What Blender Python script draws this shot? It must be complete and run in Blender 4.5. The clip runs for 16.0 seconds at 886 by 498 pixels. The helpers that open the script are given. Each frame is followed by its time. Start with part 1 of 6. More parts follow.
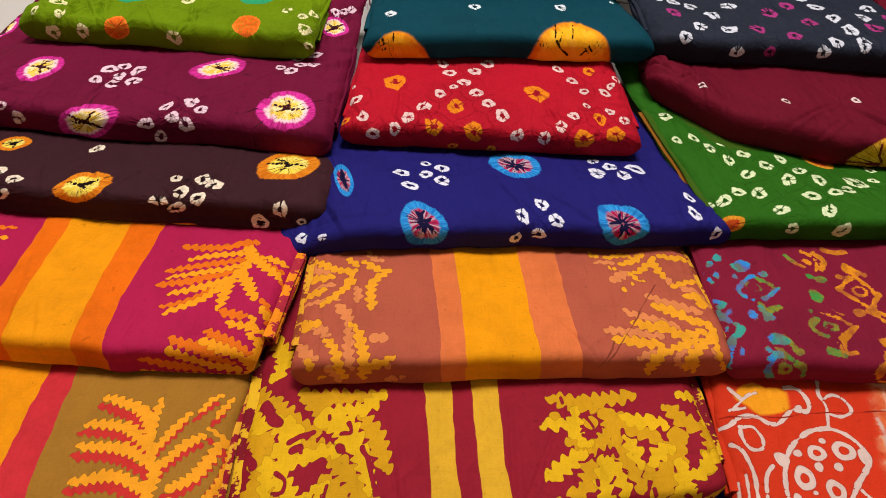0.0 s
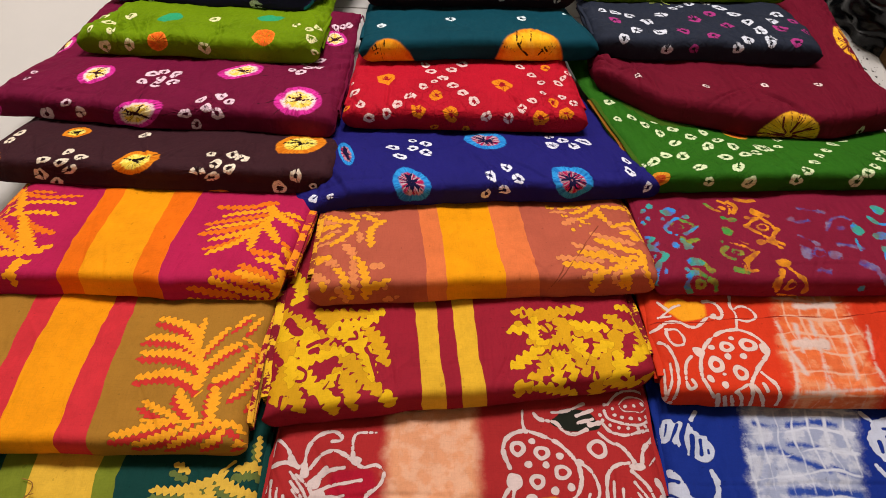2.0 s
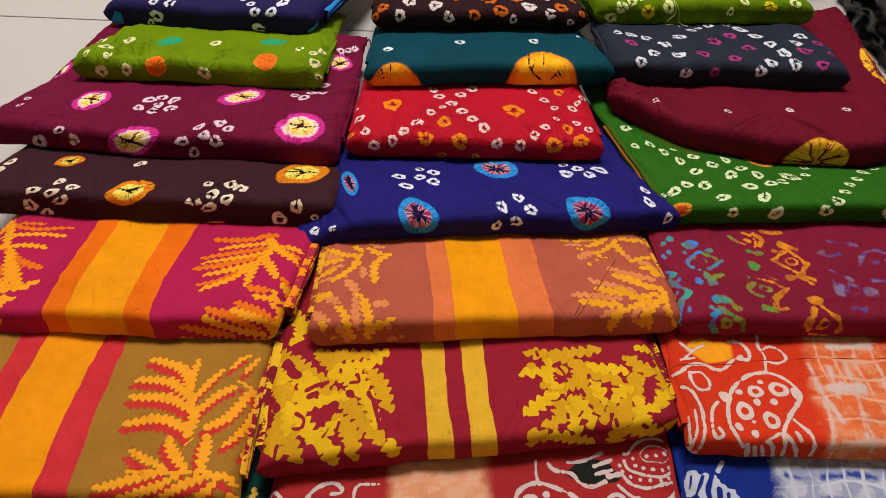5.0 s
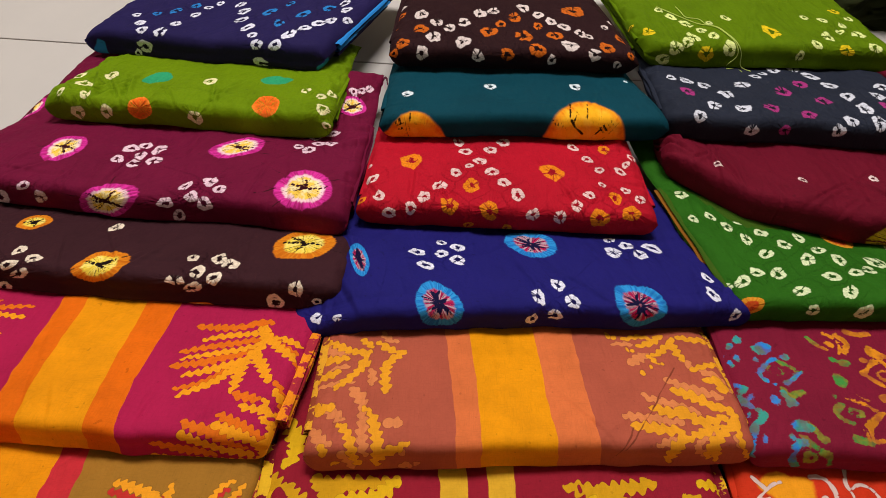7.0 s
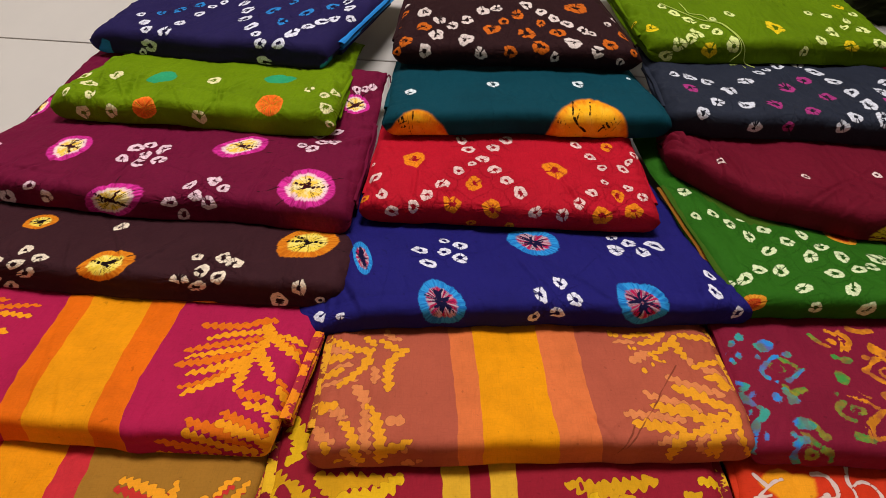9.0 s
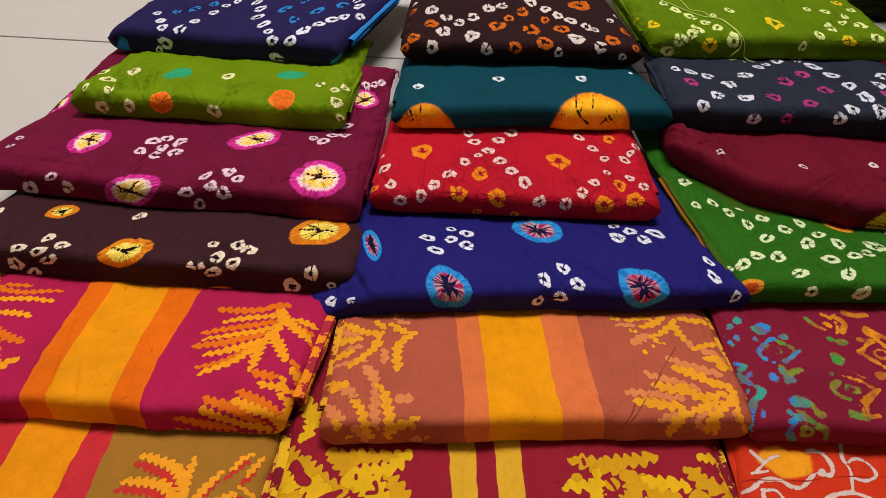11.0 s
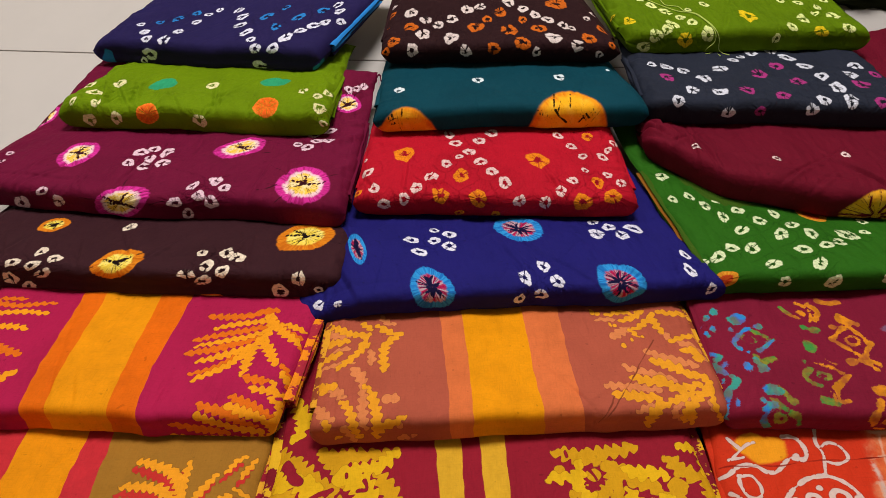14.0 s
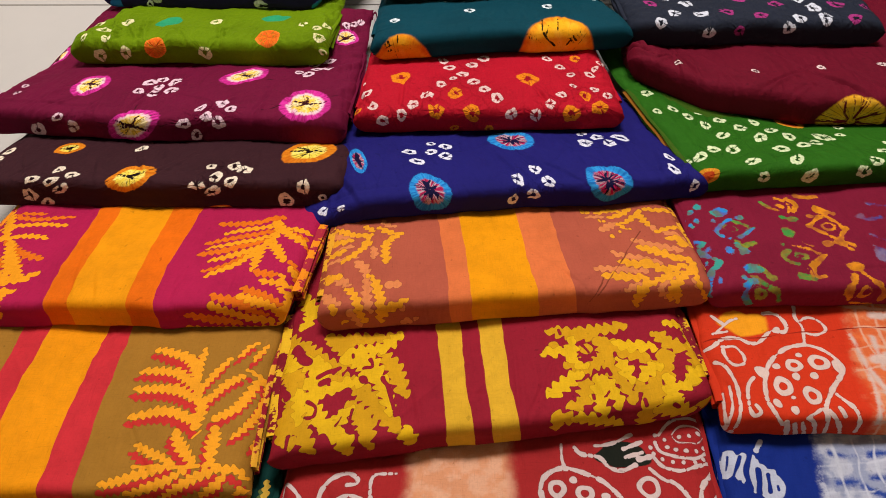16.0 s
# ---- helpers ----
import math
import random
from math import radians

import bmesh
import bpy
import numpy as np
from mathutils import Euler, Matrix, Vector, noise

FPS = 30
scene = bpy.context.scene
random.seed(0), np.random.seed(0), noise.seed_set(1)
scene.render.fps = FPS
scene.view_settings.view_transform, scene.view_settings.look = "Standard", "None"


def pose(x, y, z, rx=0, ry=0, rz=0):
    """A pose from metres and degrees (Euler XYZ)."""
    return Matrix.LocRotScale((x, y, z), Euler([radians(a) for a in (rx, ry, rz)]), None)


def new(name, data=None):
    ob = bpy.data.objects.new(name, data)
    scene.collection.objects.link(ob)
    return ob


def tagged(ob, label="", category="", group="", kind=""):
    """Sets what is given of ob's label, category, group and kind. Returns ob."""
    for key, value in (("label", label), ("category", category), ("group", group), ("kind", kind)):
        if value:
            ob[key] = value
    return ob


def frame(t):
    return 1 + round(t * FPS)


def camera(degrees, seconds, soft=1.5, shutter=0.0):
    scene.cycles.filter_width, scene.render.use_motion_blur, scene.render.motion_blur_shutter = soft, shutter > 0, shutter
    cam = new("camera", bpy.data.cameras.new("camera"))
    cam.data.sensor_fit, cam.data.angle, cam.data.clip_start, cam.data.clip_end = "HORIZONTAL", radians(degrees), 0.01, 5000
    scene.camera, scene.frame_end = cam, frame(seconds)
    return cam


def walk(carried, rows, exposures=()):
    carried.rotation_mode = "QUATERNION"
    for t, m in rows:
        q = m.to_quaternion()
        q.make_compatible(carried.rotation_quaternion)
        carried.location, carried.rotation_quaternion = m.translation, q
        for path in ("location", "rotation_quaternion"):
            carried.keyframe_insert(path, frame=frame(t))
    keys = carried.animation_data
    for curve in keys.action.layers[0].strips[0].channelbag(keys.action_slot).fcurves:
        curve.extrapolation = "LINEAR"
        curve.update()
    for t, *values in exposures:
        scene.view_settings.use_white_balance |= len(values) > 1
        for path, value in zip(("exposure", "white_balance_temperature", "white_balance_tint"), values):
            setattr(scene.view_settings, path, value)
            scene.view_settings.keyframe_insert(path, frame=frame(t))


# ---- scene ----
cam = camera(58.3, 16.0, soft=0.7)
METRES, EYE, TILT, LEAN, TURN = 0.9, 0.735, -56.0, -2.5, 0.0
ROWS = [
    (0.0, 0.0, 0.0, 0.0, 0.0, 0.0, -0.0),
    (0.5, 0.0153, -0.0003, 0.0079, -0.13, 0.11, 0.4),
    (1.0, 0.0141, -0.0234, -0.004, -0.19, 0.38, 1.02),
    (1.5, 0.0172, -0.1357, -0.0659, -0.28, 2.1, 1.53),
    (2.0, 0.0136, -0.2056, -0.1283, -0.22, 3.47, 1.5),
    (2.5, 0.0155, -0.2318, -0.1525, -0.16, 4.16, 1.4),
    (3.0, 0.0198, -0.2331, -0.1614, -0.03, 4.71, 1.28),
    (3.5, 0.024, -0.2425, -0.1725, 0.08, 5.02, 1.14),
    (4.0, 0.0233, -0.2464, -0.1734, 0.31, 5.28, 1.07),
    (4.5, 0.0271, -0.2247, -0.1642, 0.56, 5.28, 1.12),
    (5.0, 0.0185, -0.1484, -0.1054, 0.6, 4.93, 1.4),
    (7.5, 0.0004, 0.0061, 0.0256, 1.29, 4.21, -0.38),
    (8.0, 0.0013, 0.0031, 0.0278, 1.44, 3.98, -0.32),
    (8.5, 0.0045, 0.0026, 0.0288, 1.55, 3.93, -0.11),
    (11.0, 0.0086, -0.0303, 0.0033, 2.29, 4.31, -0.02),
    (11.5, 0.0074, -0.0226, 0.001, 2.43, 4.36, -0.0),
    (12.0, 0.0161, -0.0215, 0.0083, 2.43, 4.32, 0.22),
    (12.5, 0.014, -0.0214, 0.0083, 2.44, 4.24, 0.6),
    (13.0, 0.0192, -0.0193, 0.004, 2.4, 4.12, 0.96),
    (13.5, 0.0278, -0.0119, 0.0034, 2.32, 3.86, 1.36),
    (14.0, 0.0279, -0.056, 0.0174, 2.27, 3.45, 1.75),
    (14.5, 0.0296, -0.1229, -0.0297, 2.36, 3.72, 1.81),
    (15.0, 0.0391, -0.1228, -0.0661, 2.42, 4.07, 2.63),
    (15.5, 0.0431, -0.0919, -0.1012, 2.46, 4.05, 3.22),
    (16.0, 0.0282, -0.0999, -0.1115, 2.42, 3.92, 3.16),
]
walk(cam, [(t, pose(0, 0, EYE, TILT, LEAN, TURN) @ pose(METRES * x, METRES * y, METRES * z, 90 + pitch, roll, yaw)) for t, x, y, z, yaw, pitch, roll in ROWS],
     exposures=[(0.0, 0.02), (1.2, 0.03), (2.0, 0.14), (2.5, 0.13), (3.2, 0.05), (4.5, -0.02), (7.5, -0.14), (13.5, -0.14), (15.5, 0.0), (16.0, 0.02)])


# ---- light ----
world = bpy.data.worlds.new("world")
scene.world = world
world.use_nodes = True
world.node_tree.nodes["Background"].inputs[0].default_value = (0.9, 0.95, 1.0, 1)
world.node_tree.nodes["Background"].inputs[1].default_value = 0.05


def lamp(name, x, y, z, sx, sy, watts, colour):
    data = bpy.data.lights.new(name, "AREA")
    data.shape, data.size, data.size_y, data.energy, data.color = "RECTANGLE", sx, sy, watts, colour
    ob = new(name, data)
    ob.matrix_world = pose(x, y, z)
    return ob


WARM = (1.0, 0.922, 0.93)
lamp("ceiling_lamp", 0.1, 1.28, 2.72, 0.9, 0.5, 80, WARM)
lamp("ceiling_lamp", -1.4, 1.5, 2.72, 0.6, 0.6, 22, WARM)
lamp("ceiling_lamp", 1.6, 1.7, 2.72, 0.6, 0.6, 6, WARM)


# ---- materials ----
def nodes_of(name):
    m = bpy.data.materials.new(name)
    m.use_nodes = True
    return m, m.node_tree, m.node_tree.nodes["Principled BSDF"]


def lin(c):
    """Linear colour of an sRGB hex string."""
    v = [int(c[i:i + 2], 16) / 255 for i in (0, 2, 4)]
    return tuple(x / 12.92 if x < 0.04045 else ((x + 0.055) / 1.055) ** 2.4 for x in v) + (1.0,)


class Net:
    """Shortcuts for building node trees."""

    def __init__(self, tree):
        self.t = tree

    def node(self, kind, **sets):
        n = self.t.nodes.new(kind)
        for k, v in sets.items():
            setattr(n, k, v)
        return n

    def put(self, socket, v):
        if isinstance(v, bpy.types.NodeSocket):
            self.t.links.new(v, socket)
        else:
            socket.default_value = v

    def math(self, op, a, b=0.0, c=0.0, clamp=False):
        n = self.node("ShaderNodeMath", operation=op, use_clamp=clamp)
        for s, v in zip(n.inputs, (a, b, c)):
            self.put(s, v)
        return n.outputs[0]

    def step(self, x, lo, hi):
        n = self.node("ShaderNodeMapRange", interpolation_type="SMOOTHSTEP")
        for s, v in zip(n.inputs, (x, lo, hi, 0.0, 1.0)):
            self.put(s, v)
        return n.outputs[0]

    def mix(self, f, a, b):
        n = self.node("ShaderNodeMix", data_type="RGBA")
        self.put(n.inputs[0], f), self.put(n.inputs[6], a), self.put(n.inputs[7], b)
        return n.outputs[2]

    def noise(self, vec, scale, detail=2.0, rough=0.5):
        n = self.node("ShaderNodeTexNoise")
        self.put(n.inputs["Vector"], vec)
        n.inputs["Scale"].default_value, n.inputs["Detail"].default_value, n.inputs["Roughness"].default_value = scale, detail, rough
        return n.outputs[0]

    def attr(self, name):
        return self.node("ShaderNodeAttribute", attribute_name=name)

    def vmath(self, op, a, b=None):
        n = self.node("ShaderNodeVectorMath", operation=op)
        self.put(n.inputs[0], a[:3] if isinstance(a, tuple) else a)
        if b is not None:
            self.put(n.inputs[3 if op == "SCALE" else 1], b)
        return n.outputs[1] if op == "LENGTH" else n.outputs[0]


def cloth_material(name, base, layers=(), dots=None, suns=None, gloss=0.07, slub=0.16, relief=1.0, blotch=None):
    """Dyed cotton. layers: (attribute, colour, softness mm, raggedness mm[, colour 2]); dots and suns: colours of tied motifs."""
    m, tree, bsdf = nodes_of(name)
    n = Net(tree)
    flat = n.attr("cloth").outputs["Vector"]
    fine = n.noise(flat, 420, 3, 0.6)
    mid = n.noise(flat, 60, 3, 0.55)
    big = n.noise(flat, 9, 2)
    col = lin(base) if isinstance(base, str) else base
    colour = n.mix(n.math("MULTIPLY", n.step(big, 0.35, 0.7), 0.22), col, tuple(c * 0.72 for c in col[:3]) + (1,))
    if blotch:
        colour = n.mix(n.step(n.noise(flat, 75, 3, 0.6), 0.49, 0.53), colour, lin(blotch))
    pucker = None

    def lay(layer, colour):
        key, tint, soft, rag = layer[:4]
        d = n.attr(key).outputs["Fac"]
        d = n.math("ADD", d, n.math("MULTIPLY", n.math("SUBTRACT", mid, 0.5), rag * 3.0))
        d = n.math("ADD", d, n.math("MULTIPLY", n.math("SUBTRACT", fine, 0.5), rag * 1.2))
        f = n.step(d, -soft, soft)
        if key in ("violet", "green", "blue", "yellow") and rag > 1.8:
            f = n.math("MULTIPLY", f, n.math("ADD", 0.5, n.math("MULTIPLY", n.step(n.noise(flat, 75, 2), 0.36, 0.6), 0.5)))
        c = lin(tint)
        if len(layer) > 4:
            c = n.mix(n.step(mid, 0.42, 0.6), c, lin(layer[4]))
        else:
            c = n.mix(n.math("MULTIPLY", n.step(mid, 0.3, 0.75), 0.3), c, tuple(v * 0.68 for v in c[:3]) + (1,))
        if key in ("ink", "over", "shade", "pale", "line"):
            rim = n.math("SUBTRACT", 1.0, n.step(n.math("ABSOLUTE", n.math("ADD", d, 0.25)), 0.15, 0.75))
            colour = n.mix(f, colour, c)
            return n.mix(n.math("MULTIPLY", rim, 0.38), colour, n.vmath("SCALE", colour, 0.45))
        return n.mix(f, colour, c)

    for layer in layers:
        if layer[0] != "vein":
            colour = lay(layer, colour)
    for key, spec in (("dot", dots), ("sun", suns)):
        if not spec:
            continue
        v = n.attr(key).outputs["Vector"]
        sep = n.node("ShaderNodeSeparateXYZ")
        n.put(sep.inputs[0], v)
        ident = n.attr(key + "_id").outputs["Fac"]
        plane = n.node("ShaderNodeCombineXYZ")
        n.put(plane.inputs[0], sep.outputs[0]), n.put(plane.inputs[1], sep.outputs[1])
        way = n.vmath("NORMALIZE", plane.outputs[0])
        comb = n.node("ShaderNodeCombineXYZ")
        n.put(comb.inputs[2], n.math("MULTIPLY", ident, 7.3))
        spin = n.vmath("ADD", way, comb.outputs[0])
        r = n.vmath("LENGTH", plane.outputs[0])
        edge = sep.outputs[2]
        rays = n.math("MULTIPLY", n.noise(spin, 3.0, 1), n.step(edge, -2.2, 0.2))
        knot = n.math("ADD", n.math("MULTIPLY", n.step(edge, -0.4, 0.7), 0.8), n.math("MULTIPLY", rays, 1.6))
        pucker = knot if pucker is None else n.math("ADD", pucker, knot)
        if key == "dot":
            spokes = n.noise(spin, spec.get("spokes", 1.5), 2)
            edge = n.math("ADD", edge, n.math("MULTIPLY", n.math("SUBTRACT", n.noise(spin, 2.2, 2), 0.5), 0.40))
            inside = n.step(edge, 0.0, 0.14)
            patch = n.noise(flat, 230, 2)
            heart = n.step(n.math("ADD", r, n.math("MULTIPLY", n.math("SUBTRACT", patch, 0.5), 1.3)), 0.24, 0.42)
            petal = n.math("MULTIPLY", n.step(spokes, 0.33, 0.43), heart)
            tint = lin(spec["a"])
            if "b" in spec:
                tint = n.mix(n.math("GREATER_THAN", ident, 10.0), tint, lin(spec["b"]))
            if "c" in spec:
                tint = n.mix(n.math("GREATER_THAN", ident, 20.0), tint, lin(spec["c"]))
            tint = n.mix(n.math("MULTIPLY", n.step(fine, 0.35, 0.65), 0.4), tint, n.vmath("SCALE", tint, 0.5))
            dark = n.vmath("SCALE", colour, spec.get("heart", 0.55))
            inner = n.mix(petal, dark, tint)
            colour = n.mix(inside, colour, inner)
        else:
            spokes = n.noise(spin, 9.0, 2, 0.7)
            edge = n.math("ADD", edge, n.math("MULTIPLY", n.math("SUBTRACT", spokes, 0.5), spec.get("rag", 0.2)))
            inside = n.step(edge, 0.0, 0.07)
            fringe = n.math("ADD", r, n.math("MULTIPLY", n.math("SUBTRACT", n.noise(spin, 5.0, 2, 0.6), 0.5), 0.28))
            outer = n.mix(n.step(spokes, 0.4, 0.62), lin(spec["outer"]), lin(spec.get("outer2", spec["outer"])))
            core = n.mix(n.step(n.noise(spin, 4.5, 1) if spec.get("radial") else n.noise(plane.outputs[0], 3.0, 3), 0.44, 0.6), lin(spec["inner"]), lin(spec.get("inner2", spec["inner"])))
            body = n.mix(n.step(fringe, spec["split"] - 0.05, spec["split"] + 0.08), core, outer)
            if "fringe" in spec:
                halo = n.math("SUBTRACT", 1.0, n.step(n.math("ABSOLUTE", n.math("SUBTRACT", fringe, spec["split"])), 0.02, 0.12))
                body = n.mix(n.math("MULTIPLY", halo, 0.8), body, lin(spec["fringe"]))
            veins = n.noise(spin, spec.get("vein_scale", 3.2), 2, 0.6)
            vein = n.math("MULTIPLY", n.step(n.math("ABSOLUTE", n.math("SUBTRACT", veins, 0.5)), spec.get("vein", 0.02), 0.0), n.step(r, spec["split"] + 0.15, spec["split"] - 0.12))
            dash = n.step(n.noise(plane.outputs[0], 14.0, 1), 0.40, 0.5)
            vein = n.math("MULTIPLY", vein, dash)
            body = n.mix(vein, body, lin(spec["line"]))
            colour = n.mix(inside, colour, body)
    for layer in layers:
        if layer[0] == "vein":
            colour = lay(layer, colour)
    # uneven dyeing, and thread-scale light and dark
    patchy = n.noise(flat, 17, 4, 0.62)
    colour = n.mix(n.math("MULTIPLY", n.step(patchy, 0.42, 0.72), 0.24), colour, n.vmath("SCALE", colour, 0.55))
    weave = []
    for size in ((1.0, 0.05, 1.0), (0.05, 1.0, 1.0)):
        run = n.node("ShaderNodeMapping")
        n.put(run.inputs[0], flat)
        run.inputs["Scale"].default_value = size
        weave.append(n.noise(run.outputs[0], 1100, 2, 0.7))
    thread = n.math("MAXIMUM", weave[0], weave[1])
    colour = n.mix(n.math("MULTIPLY", n.step(thread, 0.5, 0.75), 0.22), colour, n.vmath("SCALE", colour, 0.45))
    fleck = n.step(n.noise(flat, 150, 1), 0.735, 0.77)
    colour = n.mix(n.math("MULTIPLY", fleck, 0.35), colour, n.vmath("SCALE", colour, 0.4))
    colour = n.mix(n.math("MULTIPLY", n.step(fine, 0.3, 0.8), slub), colour, n.vmath("SCALE", colour, 0.5))
    n.put(bsdf.inputs["Base Color"], colour)
    bsdf.inputs["Roughness"].default_value = 0.78
    bsdf.inputs["Specular IOR Level"].default_value = gloss
    bump = n.node("ShaderNodeBump")
    bump.inputs["Strength"].default_value, bump.inputs["Distance"].default_value = 0.55, 0.0016 * relief
    crease = n.noise(flat, 26, 3, 0.6)
    pull = n.node("ShaderNodeMapping")
    n.put(pull.inputs[0], flat)
    pull.inputs["Rotation"].default_value, pull.inputs["Scale"].default_value = (0, 0, 0.5), (1, 0.22, 1)
    ridge = n.math("ABSOLUTE", n.math("SUBTRACT", n.noise(pull.outputs[0], 30, 2), 0.5))
    high = n.math("ADD", n.math("ADD", n.math("MULTIPLY", fine, 0.30), n.math("MULTIPLY", thread, 0.12)), n.math("MULTIPLY", crease, 2.4))
    high = n.math("ADD", high, n.math("MULTIPLY", n.step(ridge, 0.06, 0.0), -0.3))
    if pucker is not None:
        high = n.math("ADD", high, n.math("MULTIPLY", pucker, 1.2))
    n.put(bump.inputs["Height"], high)
    n.put(bsdf.inputs["Normal"], bump.outputs[0])
    return m


def plain_material(name, colour, rough=0.6, scale=20.0, var=0.25, bump=0.1, spec=0.4, metal=0.0):
    m, tree, bsdf = nodes_of(name)
    n = Net(tree)
    at = n.node("ShaderNodeTexCoord").outputs["Object"]
    a, b = n.noise(at, scale, 4, 0.6), n.noise(at, scale * 9, 3, 0.6)
    col = lin(colour)
    c = n.mix(n.math("MULTIPLY", n.step(a, 0.3, 0.75), var), col, tuple(v * 0.5 for v in col[:3]) + (1,))
    c = n.mix(n.math("MULTIPLY", n.step(b, 0.35, 0.8), var * 0.6), c, n.vmath("SCALE", c, 0.6))
    n.put(bsdf.inputs["Base Color"], c)
    bsdf.inputs["Roughness"].default_value, bsdf.inputs["Specular IOR Level"].default_value = rough, spec
    bsdf.inputs["Metallic"].default_value = metal
    bp = n.node("ShaderNodeBump")
    bp.inputs["Strength"].default_value, bp.inputs["Distance"].default_value = bump, 0.002
    n.put(bp.inputs["Height"], n.math("ADD", a, n.math("MULTIPLY", b, 0.4)))
    n.put(bsdf.inputs["Normal"], bp.outputs[0])
    return m


# ---- mesh helpers ----
def part(name, bm, material, parent=None, label=""):
    me = bpy.data.meshes.new(name)
    bm.to_mesh(me)
    bm.free()
    if material:
        me.materials.append(material)
    ob = new(name, me)
    ob.parent = parent
    return tagged(ob, label)


def box(sx, sy, sz, bevel=0.0, at=(0, 0, 0), segments=2):
    bm = bmesh.new()
    bmesh.ops.create_cube(bm, size=1.0)
    bmesh.ops.scale(bm, vec=(sx, sy, sz), verts=bm.verts)
    if bevel:
        bmesh.ops.bevel(bm, geom=bm.edges[:], offset=bevel, segments=segments, affect="EDGES", profile=0.5)
    bmesh.ops.translate(bm, vec=at, verts=bm.verts)
    return bm


def grid_mesh(name, xyz, material, parent, fields=None):
    """A mesh of quads from an array (rows, columns, 3), with float or vector fields on its points."""
    h, w = xyz.shape[:2]
    me = bpy.data.meshes.new(name)
    me.vertices.add(h * w)
    me.vertices.foreach_set("co", xyz.reshape(-1).astype(np.float32))
    i = np.arange((h - 1) * (w - 1))
    a = (i // (w - 1)) * w + i % (w - 1)
    quads = np.stack([a, a + 1, a + w + 1, a + w], 1).reshape(-1)
    me.loops.add(len(quads))
    me.loops.foreach_set("vertex_index", quads.astype(np.int32))
    me.polygons.add(len(i))
    me.polygons.foreach_set("loop_start", (np.arange(len(i)) * 4).astype(np.int32))
    me.polygons.foreach_set("use_smooth", np.ones(len(i), bool))
    me.update(calc_edges=True)
    for key, field in (fields or {}).items():
        if field.ndim == 3:
            me.attributes.new(key, "FLOAT_VECTOR", "POINT").data.foreach_set("vector", field.reshape(-1).astype(np.float32))
        else:
            me.attributes.new(key, "FLOAT", "POINT").data.foreach_set("value", field.reshape(-1).astype(np.float32))
    me.materials.append(material)
    ob = new(name, me)
    ob.parent = parent
    return ob


def value_noise(x, y, scale, seed):
    """Smooth noise in -1..1 on arrays."""
    g = np.random.RandomState(seed).uniform(-1, 1, (64, 64))
    u, v = x * scale + 17.3, y * scale + 9.1
    i, j = np.floor(u).astype(int), np.floor(v).astype(int)
    fu, fv = u - i, v - j
    fu, fv = fu * fu * (3 - 2 * fu), fv * fv * (3 - 2 * fv)
    p = lambda a, b: g[a % 64, b % 64]
    return (p(i, j) * (1 - fu) + p(i + 1, j) * fu) * (1 - fv) + (p(i, j + 1) * (1 - fu) + p(i + 1, j + 1) * fu) * fv


